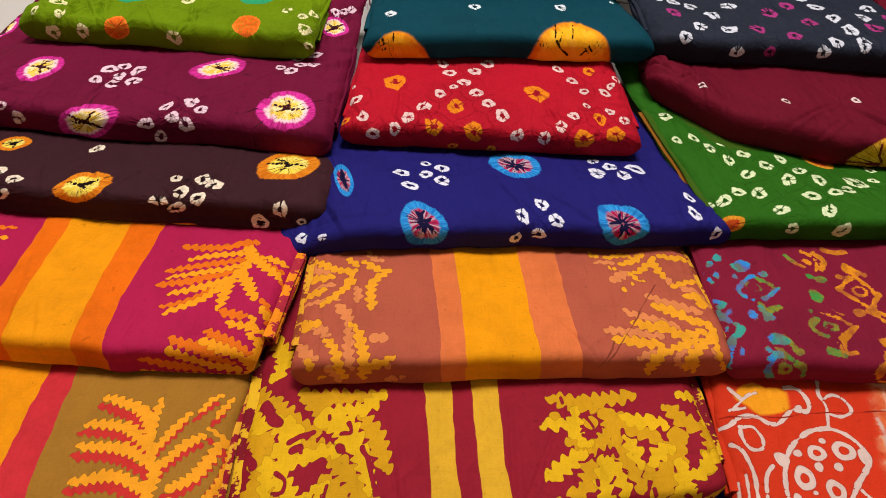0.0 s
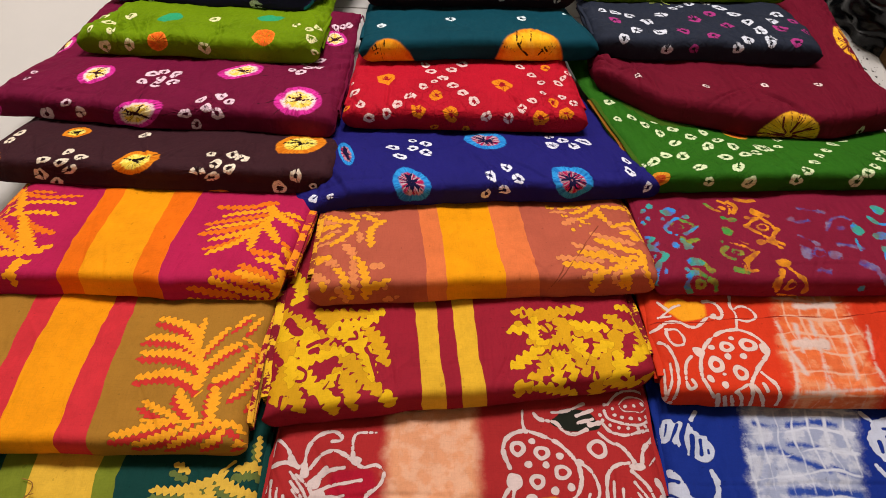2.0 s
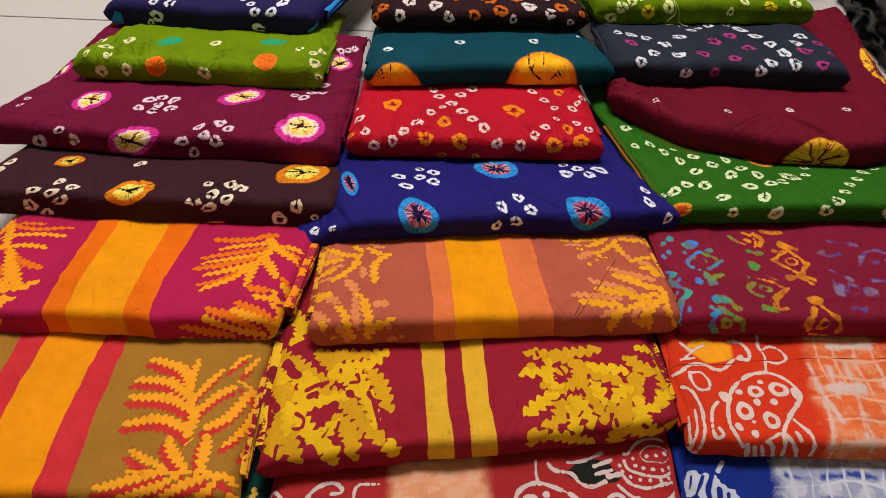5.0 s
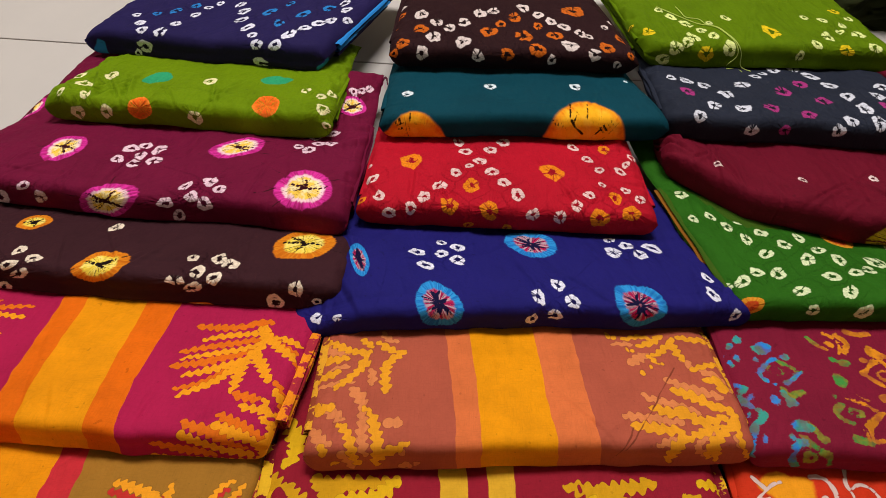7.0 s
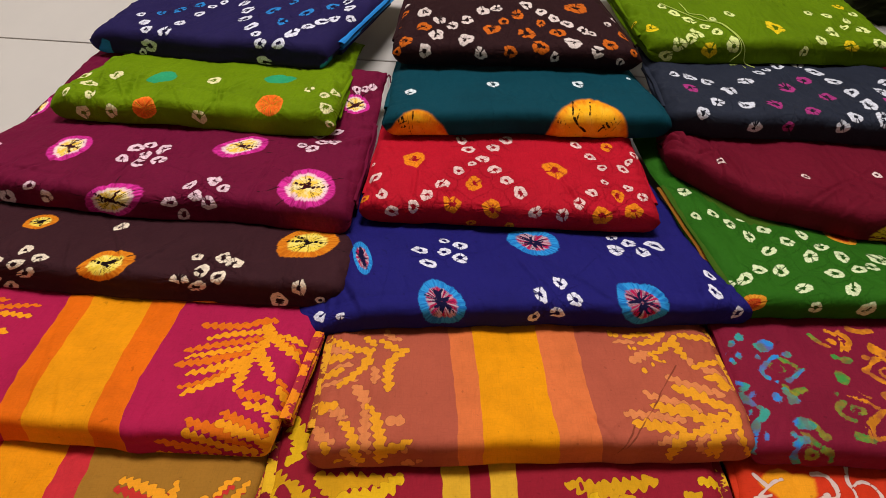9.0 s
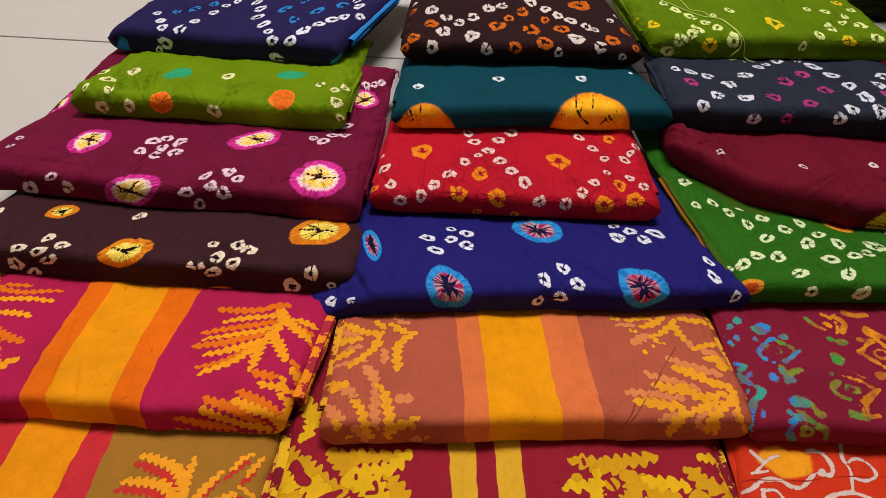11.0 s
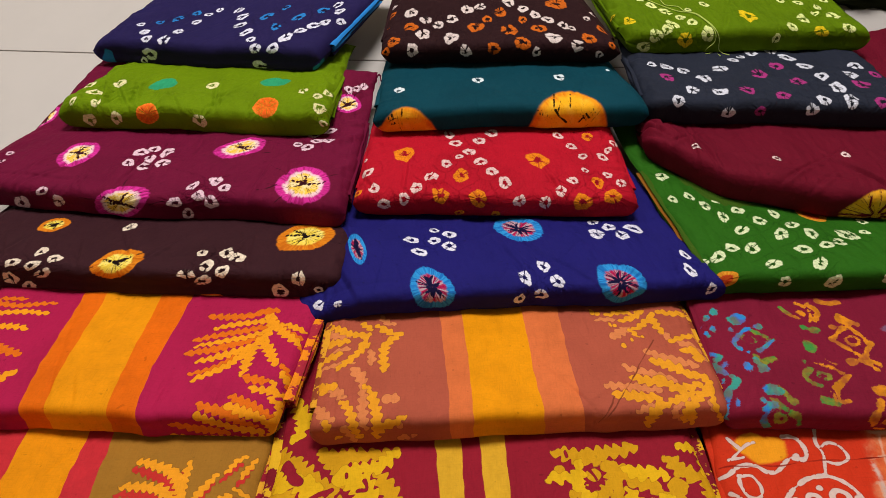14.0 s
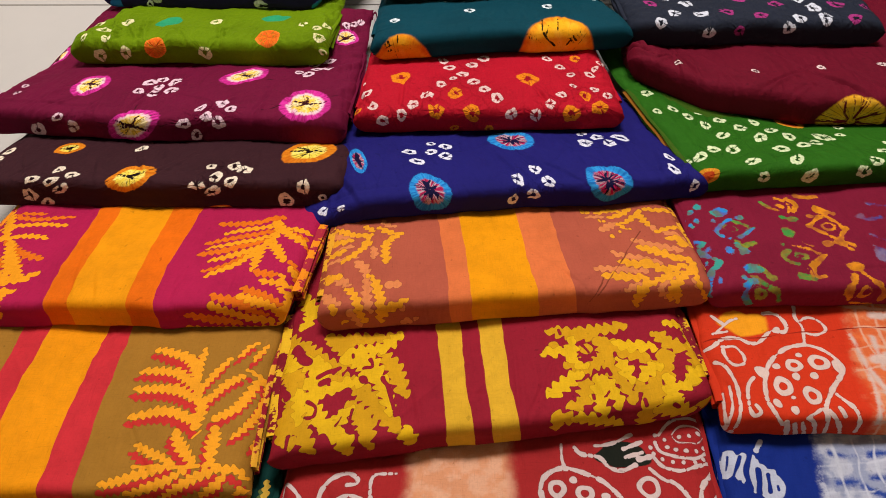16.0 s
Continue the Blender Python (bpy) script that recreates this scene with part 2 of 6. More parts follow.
# ---- folded cloths: plan of their front folds, side directions, crest height and thickness ----
# name: front fold from its left to its right end, left and right side directions, depth, crest, thickness, the cloth lying on it
PLAN = {
    "L1": (((-0.56, 0.000), (-0.145, -0.005)), (0.0, 1), (0.04, 1), 0.27, 0.052, 0.042, "L2"),
    "L2": (((-0.56, 0.142), (-0.157, 0.130)), (0.0, 1), (0.046, 1), 0.27, 0.086, 0.036, "L3"),
    "L3": (((-0.50, 0.328), (-0.137, 0.313)), (0.16, 1), (0.175, 1), 0.27, 0.098, 0.034, "L4"),
    "L4": (((-0.532, 0.502), (-0.32, 0.486), (-0.09, 0.475)), (0.28, 1), (0.12, 1), 0.23, 0.100, 0.036, "L5"),
    "L5": (((-0.555, 0.611), (-0.33, 0.588), (-0.09, 0.573)), (0.35, 1), (0.07, 1), 0.285, 0.105, 0.036, "L6"),
    "L6": (((-0.468, 0.733), (-0.123, 0.715)), (0.29, 1), (0.06, 1), 0.22, 0.110, 0.038, "L7"),
    "L7": (((-0.458, 0.868), (-0.142, 0.846)), (0.47, 1), (0.46, 1), 0.24, 0.105, 0.038, None),
    "M1": (((-0.145, 0.065), (0.268, 0.063)), (0.15, 1), (-0.03, 1), 0.27, 0.052, 0.042, "M2"),
    "M2": (((-0.143, 0.159), (0.272, 0.209)), (0.03, 1), (-0.12, 1), 0.27, 0.086, 0.036, "M3"),
    "M3": (((-0.107, 0.301), (0.291, 0.319)), (0.04, 1), (-0.10, 1), 0.27, 0.107, 0.036, "M4"),
    "M4": (((-0.144, 0.444), (0.325, 0.466)), (-0.3, 1), (-0.30, 1), 0.26, 0.102, 0.034, "M5"),
    "M5": (((-0.083, 0.584), (0.247, 0.580)), (0.08, 1), (-0.08, 1), 0.25, 0.104, 0.036, "M6"),
    "M6": (((-0.066, 0.717), (0.280, 0.725)), (0.06, 1), (-0.21, 1), 0.25, 0.113, 0.038, "M7"),
    "M7": (((-0.063, 0.846), (0.259, 0.846)), (0.10, 1), (-0.29, 1), 0.25, 0.113, 0.038, None),
    "R1": (((0.268, 0.063), (0.70, 0.060)), (0.04, 1), (0.0, 1), 0.27, 0.052, 0.042, "R2"),
    "R2": (((0.275, 0.183), (0.70, 0.180)), (0.0, 1), (0.0, 1), 0.27, 0.082, 0.034, "R3"),
    "R3": (((0.285, 0.316), (0.70, 0.312)), (0.01, 1), (0.0, 1), 0.27, 0.102, 0.034, "R4"),
    "R4": (((0.305, 0.468), (0.70, 0.479)), (-0.205, 1), (-0.15, 1), 0.31, 0.106, 0.034, "R5"),
    "R5": (((0.268, 0.690), (0.355, 0.622), (0.472, 0.589), (0.59, 0.582), (0.688, 0.606)), (0.12, 1), (0.02, 1), 0.36, 0.102, 0.044, "R6"),
    "R6": (((0.276, 0.738), (0.611, 0.724)), (0.0, 1), (-0.06, 1), 0.24, 0.108, 0.038, "R7"),
    "R7": (((0.272, 0.880), (0.612, 0.885)), (-0.24, 1), (-0.30, 1), 0.24, 0.105, 0.038, None),
}


# how far the foot of each front fold pushes forward, and the cloths whose back lies wholly under the next one
HANG = {"L2": 0.0, "L3": 0.008, "L4": 0.010, "L5": 0.007, "L7": 0.006, "M3": 0.007, "M5": 0.001, "M6": -0.001, "M7": -0.005, "R4": 0.001, "R7": 0.006}
COVERED = ("L1", "L2", "L3", "L4", "M1", "M3", "R1", "R2", "R3")


def across(points, a):
    """Points along a polyline of even pieces, softly bent; a in 0..1."""
    p = np.array(points, float)
    u = a * (len(p) - 1)
    x, y = np.interp(u, np.arange(len(p)), p[:, 0]), np.interp(u, np.arange(len(p)), p[:, 1])
    return x, y


def front_gap(key, x, y):
    """How far plan points lie behind the front fold of a cloth."""
    p = np.array(PLAN[key][0], float)
    if len(p) == 2:
        d = p[1] - p[0]
        k = (y - p[0][1]) - (x - p[0][0]) * d[1] / d[0]
        return k
    return y - np.interp(x, p[:, 0], p[:, 1])


def build_cloth(key, name, material, inner, label, cell=0.0022, seed=1, fields=None, dip=None, crumple=1.0, spread=0.004, gather=(0, 0)):
    """A folded length of cloth: a cover that wraps round the front fold, and the folded layers inside that show at its ends."""
    front, ld, rd, depth, crest, thick, upper = PLAN[key]
    (x0, y0), (x1, y1) = front[0], front[-1]
    width = math.hypot(x1 - x0, y1 - y0)
    r = thick / 2
    sag = {"L5": 0.06, "R5": 0.08, "R4": 0.05}.get(key, 0.22)
    na = int(width / cell) + 1
    a = np.linspace(0, 1, na)
    # profile: under side (coarse), front fold, top (fine), back end
    under = np.linspace(depth - r, r, 26)
    theta = np.linspace(-90, 90, 500) * math.pi / 180
    bend, lift = np.abs(np.cos(theta)), np.abs(np.sin(theta))
    nose = -0.004 + r - r * bend ** (0.5 if key in PRINTED else 0.6)
    # the lower half of the fold hangs down steeply and rests on the cloth below
    hang = -0.004 + r - r * bend ** 0.26 - HANG.get(key, 0.003) * lift ** 1.3 * bend ** 0.3
    vd = np.concatenate([np.where(theta < 0, hang, nose), np.linspace(r, depth - r, 300)])
    hd = np.concatenate([np.sign(theta) * lift ** 0.88, np.ones(300)])
    run = np.concatenate([[0], np.cumsum(np.hypot(np.diff(vd), np.diff(hd) * r))])
    foot = np.hypot(np.diff(nose[:251]), np.diff(hd[:251]) * r).sum() - run[250]
    # fine mesh where the cloth shows, coarse beneath the next cloth
    seen = run[-1]
    if upper and key in COVERED:
        up = np.array(PLAN[upper][0])
        seen = run[250] + r + 0.03 + max(np.interp(px, up[:, 0], up[:, 1]) - py for px, py in front)
    arc = np.arange(0, min(seen, run[-1]), cell)
    arc = np.concatenate([arc, np.linspace(arc[-1] + cell, run[-1], int((run[-1] - arc[-1]) / 0.006) + 2)])
    back = np.linspace(90, -90, 12)[1:-1] * math.pi / 180
    v = np.concatenate([under, np.interp(arc, run, vd), depth - r + r * np.cos(back), under[:1]])
    h = np.concatenate([-np.ones(26), np.interp(arc, run, hd), np.sin(back), [-1]])
    q = foot + np.concatenate([r - under, arc, run[-1] + r * (math.pi / 2 - back), [run[-1] + math.pi * r]])
    A, V = np.meshgrid(a, v)
    _, H = np.meshgrid(a, h)
    _, Q = np.meshgrid(a, q)
    S = A * width
    # the front fold is not ruler-straight, the ends are a little ragged
    fx, fy = across(front, A)
    fy = fy + 0.0030 * value_noise(S, S * 0, 11, seed) + 0.0014 * value_noise(S, S * 0, 45, seed + 1)
    dx = ld[0] + (rd[0] - ld[0]) * A
    X, Y = fx + dx * V, fy + V
    corner = np.clip(1 - np.minimum(A, 1 - A) * width / 0.014, 0, 1)
    Y = Y + 0.005 * corner ** 2.2 * np.clip(1 - V / 0.05, 0, 1)
    ends = 0.0035 * value_noise(V, H * 0.02, 22, seed + 2)
    X = X + ends * (np.abs(2 * A - 1) ** 6)
    # height of the top, sinking beneath the next cloth
    own = np.full_like(V, crest)
    if upper:
        up = PLAN[upper]
        low = up[4] - up[5] - 0.001
        s = front_gap(upper, X, Y)
        k = np.clip(V / np.maximum(V - s, 1e-4), 0, 1)
        own = np.where(s < 0, crest + (low - crest) * k ** 1.3, low - sag * s)
    else:
        own = crest - 0.10 * V
    if dip is not None:
        own = own - dip(A, V)
    body = thick * np.clip(1 - 0.8 * V / depth * (1 if upper else 0.3), 0.35, 1)
    own = np.maximum(own, 0.012 + body * 0.4)
    floor_gap = np.maximum(own - body, 0.003)
    wr = 0.0024 * value_noise(X, Y, 13, seed + 3) + 0.0013 * value_noise(X, Y * 0.6, 42, seed + 4)
    wr = wr + 0.0006 * value_noise(X * 1.6, Y * 0.5, 110, seed + 5)
    # soft slack folds with a sharper crest, running aslant and fading in and out
    slack = np.clip(value_noise(X, Y, 7, seed + 13) * 1.5 + 0.25, 0, 1)
    for turn, pitch in ((0.55, 24), (-0.8, 31)):
        u = X * math.cos(turn) + Y * math.sin(turn)
        v = Y * math.cos(turn) - X * math.sin(turn)
        crest_line = 1 - np.abs(value_noise(u, v * 0.28, pitch, seed + 14 + pitch))
        wr = wr + (0.0009 + 0.0007 * crumple) * slack * (crest_line ** 5 - 0.3)
    # a few pressed creases running from the fold, and ripples where the fold is drawn together
    for c in range(int(6 * crumple)):
        cr = np.random.RandomState(seed * 5 + c)
        ca, slope, reach = cr.uniform(0.04, 0.96) * width, cr.uniform(-0.9, 0.9), cr.uniform(0.03, 0.13)
        off = (S - ca - slope * V) / 0.0022
        wr = wr - 0.0016 * crumple * np.exp(-off ** 2) * np.clip(1 - V / reach, 0, 1)
        wr = wr + 0.0013 * crumple * np.exp(-((off - 2.6) / 1.3) ** 2) * np.clip(1 - V / reach, 0, 1)
    wr = wr + 0.0016 * crumple * value_noise(S, V * 0.25, 55, seed + 6) * np.clip(1 - V / 0.035, 0, 1)
    # the line pressed by an older fold, running along behind the front
    press = 0.019 + 0.012 * (seed % 3) / 2 + 0.003 * value_noise(S, S * 0, 11, seed + 8)
    worn = np.clip(value_noise(S, S * 0, 9, seed + 12) * 1.6, 0, 1)
    wr = wr - worn * (0.0009 * np.exp(-((V - press) / 0.002) ** 2) - 0.0005 * np.exp(-((V - press - 0.005) / 0.003) ** 2))
    # cloth gathered at its ends
    for end, amount in ((A, gather[0]), ((1 - A), gather[1])):
        near = np.exp(-(end * width / 0.035) ** 2)
        fold = value_noise(V * 1.0, end * width * 0.35, 62, seed + 9)
        wr = wr + amount * near * (0.0045 * np.abs(fold) + 0.002 * value_noise(V, S, 120, seed + 10))
    own = own + wr * (0.6 + 0.4 * crumple) * np.clip(V / 0.02, 0.3, 1)
    mid, half = (own + floor_gap) / 2, (own - floor_gap) / 2
    e = np.clip(np.minimum(A, 1 - A) * width / 0.021, 0, 1)
    half = half * np.sqrt(np.maximum(1 - (1 - e) ** 2, 0.0004))
    Z = mid + half * H
    thing = new(name)
    thing.location = ((x0 + x1) / 2, (y0 + y1) / 2, 0)
    tagged(thing, label, "folded cloth", "folded cloths on the floor")
    xyz = np.stack([X - thing.location[0], Y - thing.location[1], Z], 2)
    store = {"cloth": np.stack([S, Q, S * 0 + seed * 0.37], 2)}
    if fields:
        store.update(fields(S, Q, width))
    grid_mesh("cover", xyz, material, thing, store)
    # inner folds: thin rounded sheets between the two faces, a few millimetres past the ends
    rng = random.Random(seed)
    for rank, level in enumerate((-0.5, -0.1, 0.3)):
        vv = np.linspace(0.024, depth * 0.62, 40)
        aa = np.array([0, 0.002, 0.01, 0.03, 0.5, 0.97, 0.99, 0.998, 1.0])
        A2, V2 = np.meshgrid(aa, vv)
        out = rng.uniform(0.3, 1.0) * spread
        fx, fy = across(front, A2)
        X2 = fx + (ld[0] + (rd[0] - ld[0]) * A2) * V2 + (2 * A2 - 1) ** 9 * out + 0.0015 * value_noise(V2, V2 * 0 + level, 30, seed + 7) * (2 * A2 - 1)
        Y2 = fy + V2
        if upper:
            s = front_gap(upper, X2, Y2)
            k = np.clip(V2 / np.maximum(V2 - s, 1e-4), 0, 1)
            o2 = np.where(s < 0, crest + (low - crest) * k ** 1.3, low - sag * s)
        else:
            o2 = crest - 0.10 * V2
        if dip is not None:
            o2 = o2 - dip(A2, V2)
        b2 = thick * np.clip(1 - 0.8 * V2 / depth * (1 if upper else 0.3), 0.35, 1)
        o2 = np.maximum(o2, 0.012 + b2 * 0.4)
        g2 = np.maximum(o2 - b2, 0.003)
        m2, t2 = (o2 + g2) / 2 + level * (o2 - g2) / 2, (o2 - g2) * 0.08
        e2 = np.sqrt(np.clip(1 - (1 - np.minimum(A2, 1 - A2) / 0.01).clip(0, 1) ** 2, 0, 1))
        up_s = np.stack([X2 - thing.location[0], Y2 - thing.location[1], m2 + t2 * e2], 2)
        dn_s = np.stack([X2 - thing.location[0], Y2 - thing.location[1], m2 - t2 * e2], 2)
        ring = np.concatenate([up_s, dn_s[:, ::-1], up_s[:, :1]], 1)
        mark = np.stack([A2 * width, V2, A2 * 0 + level + seed], 2)
        grid_mesh("fold_layer", ring, inner[rank], thing, {"cloth": np.concatenate([mark, mark[:, ::-1], mark[:, :1]], 1)})
    return thing


# ---- dyed patterns, in millimetres on the cloth: across from its left end, and up from the foot of the front fold ----
class Patch:
    """Points of a cloth, by their place on it."""

    def __init__(self, s, q, s0, q0):
        self.s, self.q, self.s0, self.q0 = s, q, s0, q0

    def reach(self, points, bend=0.0):
        """Distance to a line through the points, and how far along it the nearest place lies (0..1), and the length so far."""
        p = np.array(points, float)
        if bend and len(p) == 2:
            d = p[1] - p[0]
            m = (p[0] + p[1]) / 2 + np.array([-d[1], d[0]]) * bend
            p = np.array([p[0], (p[0] + 2 * m + p[1]) / 4, p[1]])
        if len(p) > 3 or (len(p) == 3 and not bend):
            q = [p[0]]
            for i in range(len(p) - 1):
                a, b, c, d = p[max(i - 1, 0)], p[i], p[i + 1], p[min(i + 2, len(p) - 1)]
                for t in (0.25, 0.5, 0.75, 1.0):
                    q.append(0.5 * (2 * b + (c - a) * t + (2 * a - 5 * b + 4 * c - d) * t * t + (3 * b - a - 3 * c + d) * t ** 3))
            p = np.array(q)
        best, along, run = np.full_like(self.s, 1e3), np.zeros_like(self.s), 0.0
        steps = np.hypot(*(p[1:] - p[:-1]).T)
        total = max(steps.sum(), 1e-3)
        side = np.zeros_like(self.s)
        for a, b, n in zip(p[:-1], p[1:], steps):
            d = (b - a) / max(n, 1e-3)
            x, y = self.s - a[0], self.q - a[1]
            t = np.clip(x * d[0] + y * d[1], 0, n)
            r = np.hypot(x - t * d[0], y - t * d[1])
            near = r < best
            best[near], along[near] = r[near], (run + t)[near]
            side[near] = np.sign(y * d[0] - x * d[1])[near]
            run += n
        return best, along, total, side


class Dye(Patch):
    """Collects a cloth's dyed marks as fields on its points."""
    grain = dict(lumps=0.07, hair=0.6, warp=0.7, teeth=1.5, fat=4.6, period=7.0, arms=4, run=0.5, vein=1.0, core=0.0, broken=2.0, tick=0.0, whisk=0, broad=1.05, pen=1.0, fall=(-2.0, -8.5))

    def __init__(self, s, q, layers, seed, **grain):
        self.s, self.q = s * 1000, q * 1000
        self.f = {k: np.full_like(self.s, -40.0) for k in layers}
        self.g = dict(self.grain, **grain)
        self.rng = np.random.RandomState(seed)
        self.s0, self.q0 = self.s, self.q
        # the printing block and the tying never leave straight edges
        bend = self.g["warp"]
        self.s = self.s + bend * value_noise(s, q, 45, seed) + bend * 0.5 * value_noise(s, q, 110, seed + 1)
        self.q = self.q + bend * value_noise(s, q, 45, seed + 2) + bend * 0.5 * value_noise(s, q, 110, seed + 3)
        self.made = {}

    def add(self, layer, d):
        np.maximum(self.f[layer], d, out=self.f[layer])

    def tied(self, key, marks, base, lumps):
        """Tied motifs: each point keeps its place within the nearest motif, and how deep it lies in it."""
        if key not in self.made:
            self.made[key] = [np.full(self.s.shape, -9.0), np.zeros(self.s.shape + (3,)), np.zeros_like(self.s)]
            self.made[key][1][..., 2] = -9.0
        depth, vec, ident = self.made[key]
        for s, q, rs, rq, *tilt in marks:
            turn = tilt[0] if tilt else self.rng.uniform(-0.3, 0.3)
            x, y = self.s - s, self.q - q
            u, v = (x * math.cos(turn) + y * math.sin(turn)) / max(rs, 2), (y * math.cos(turn) - x * math.sin(turn)) / max(rq, 2)
            th = np.arctan2(v, u)
            a, b = self.rng.uniform(0, 6.3, 2)
            k = 1 + lumps * (0.8 * np.sin(2 * th + a) + 0.7 * np.sin(3 * th + b) + 0.5 * np.sin(5 * th + a + b))
            u, v = u * k, v * k
            d = 1 - np.hypot(u, v)
            near = d > depth
            depth[near], ident[near] = d[near], base + self.rng.uniform(0.5, 9.0)
            vec[near] = np.stack([u, v, d], -1)[near]

    def dots(self, base, *marks):
        self.tied("dot", [(s, q, r * 0.94, r * 0.94 * self.rng.uniform(0.95, 1.25)) for s, q, r in marks], base, 0.10)

    def suns(self, *marks):
        marks = [(s, q, rs * 0.97, rq * 0.97, *tilt) for s, q, rs, rq, *tilt in marks]
        self.tied("sun", marks, 0, self.g["lumps"])
        if "vein" in self.f:
            arms, run, w = self.g["arms"], self.g["run"], self.g["vein"]
            for s, q, rs, rq, *_ in marks:
                for _ in range(self.g["whisk"]):
                    # thin pleats left by the thread, running out from the tie
                    a, far = self.rng.uniform(0, 6.28), self.rng.uniform(1.3, 2.3)
                    b = a + self.rng.uniform(-0.25, 0.25)
                    pts = [(s + rs * 0.9 * math.cos(a), q + rq * 0.9 * math.sin(a)), (s + rs * far * math.cos(b), q + rq * far * math.sin(b))]
                    r, along, total, _ = self.reach(pts, 0.08)
                    self.add("vein", 0.75 - 0.6 * along / total - r)
                start, sway = self.rng.uniform(0, 6.28), 0.35 if arms > 6 else 0.8
                for k in range(arms):
                    a = start + 6.283 * k / arms + self.rng.uniform(-sway, sway)
                    b = a + self.rng.uniform(-0.5, 0.5)
                    f0, f1 = self.g["core"], run * self.rng.uniform(0.55, 1.15)
                    pts = [(s + rs * f0 * math.cos(a), q + rq * f0 * math.sin(a)), (s + rs * 0.5 * (f0 + f1) * math.cos((a + b) / 2), q + rq * 0.5 * (f0 + f1) * math.sin((a + b) / 2)), (s + rs * f1 * math.cos(b), q + rq * f1 * math.sin(b))]
                    r, along, total, _ = self.reach(pts)
                    cut = (np.sin(along * 2.2 + k) > self.g["broken"]) * 2.0
                    if self.g["tick"]:
                        cut = (np.sin(along * 1.5 + k) < 0.1) * 20.0 + self.g["tick"] * self.rng.uniform(-0.3, 0.3)
                    self.add("vein", w * (1.2 - 0.5 * along / total) - r - cut)

    def discs(self, layer, *marks):
        for s, q, rs, rq in marks:
            u, v = (self.s - s) / max(rs, 2), (self.q - q) / max(rq, 2)
            th = np.arctan2(v, u)
            k = 1 + 0.07 * np.sin(3 * th + s) + 0.06 * np.sin(5 * th + q)
            self.add(layer, (1 - np.hypot(u, v) * k) * min(rs, rq))

    def close(self, points, margin):
        """The points of the cloth that lie near the given ones, and where they are."""
        p = np.array(points, float)
        lo, hi = p.min(0) - margin, p.max(0) + margin
        at = np.nonzero((self.s > lo[0]) & (self.s < hi[0]) & (self.q > lo[1]) & (self.q < hi[1]))
        few = Patch(self.s[at], self.q[at], self.s0[at], self.q0[at])
        return few, at

    def lay(self, layer, at, d):
        self.f[layer][at] = np.maximum(self.f[layer][at], d)

    def leaf(self, layer, w, *points):
        """A printed fern leaf: a bent strip with a blunt tip and rounded teeth that lean towards it."""
        few, at = self.close(points, w + 16)
        if not len(few.s):
            return
        phase, jag = self.rng.uniform(0, 6.28), self.g["teeth"]
        wave = value_noise(few.s0 / 1000, few.q0 / 1000, 70, 31)
        for name, ds, dq in ((layer, 0, 0), ("shade", *self.g["fall"])):
            if name not in self.f:
                continue
            r, along, total, side = few.reach([(a + ds, b + dq) for a, b in points])
            t = np.clip(along / total, 0, 1)
            wide = w * self.g["broad"] * (0.66 + 0.5 * np.sin(math.pi * (0.12 + 0.8 * t)))
            beat = 6.283 * (along + 0.25 * r + 1.3 * wave) / self.g["period"] + phase + side * 1.1
            tooth = np.sin(beat) + 0.18 * np.sin(2 * beat + 1.0)
            wide = wide + jag * min(1.0, w / 4) * tooth + 0.5 * value_noise(few.s0 / 1000, few.q0 / 1000, 150, 47)
            self.lay(name, at, wide - r)

    def cord(self, layer, w, *points):
        """A drawn wax line, uneven in width and cracked across here and there."""
        few, at = self.close(points, w + 14)
        if not len(few.s):
            return
        r, along, _, _ = few.reach(points)
        along = along + self.rng.uniform(0, 20)
        crack = (np.abs((along + 3 * np.sin(along * 0.37)) % 11.0 - 5.5) < 0.3) * 1.3 if w < 5 else 0.0
        wide = w * self.g["pen"] * (1 + 0.13 * np.sin(along / 3.1) + 0.08 * np.sin(along / 1.3)) + 0.35 * value_noise(few.s0 / 1000, few.q0 / 1000, 130, 53)
        self.lay(layer, at, wide - r - crack)

    def cut(self, layer, w, *points):
        """A slot left in a waxed shape."""
        few, at = self.close(points, w + 14)
        if len(few.s):
            r = few.reach(points)[0]
            r = r + 0.8 * value_noise(few.s0 / 1000, few.q0 / 1000, 140, 59)
            for name in layer.split():
                self.f[name][at] = np.minimum(self.f[name][at], r - 0.85 * w)

    def blob(self, layer, s, q, rs, rq, turn, hole=0.0):
        few, at = self.close([(s, q)], max(rs, rq) + 14)
        x, y = few.s - s, few.q - q
        u, v = (x * math.cos(turn) + y * math.sin(turn)) / rs, (y * math.cos(turn) - x * math.sin(turn)) / rq
        th = np.arctan2(v, u)
        r = np.hypot(u, v) * (1 + 0.04 * np.sin(3 * th + s) + 0.02 * np.sin(5 * th + q))
        d = (1 - r) * min(rs, rq)
        self.lay(layer, at, np.minimum(d, (r - hole) * min(rs, rq)) if hole else d)

    def eye(self, layer, s, q, rs, rq, turn, hole):
        self.blob(layer, s, q, rs, rq, turn, hole)

    def mark(self, kind, s, q, rs, rq, turn):
        if kind == "sun":
            self.suns((s, q, rs, rq, turn))
        else:
            self.tied("dot", [(s, q, rs, rq, turn)], 0, 0.10)

    def fat(self, layer, *points):
        r, along, total, _ = self.reach(points, 0.05)
        self.add(layer, self.g["fat"] * (1.1 - 0.5 * along / total) - r)

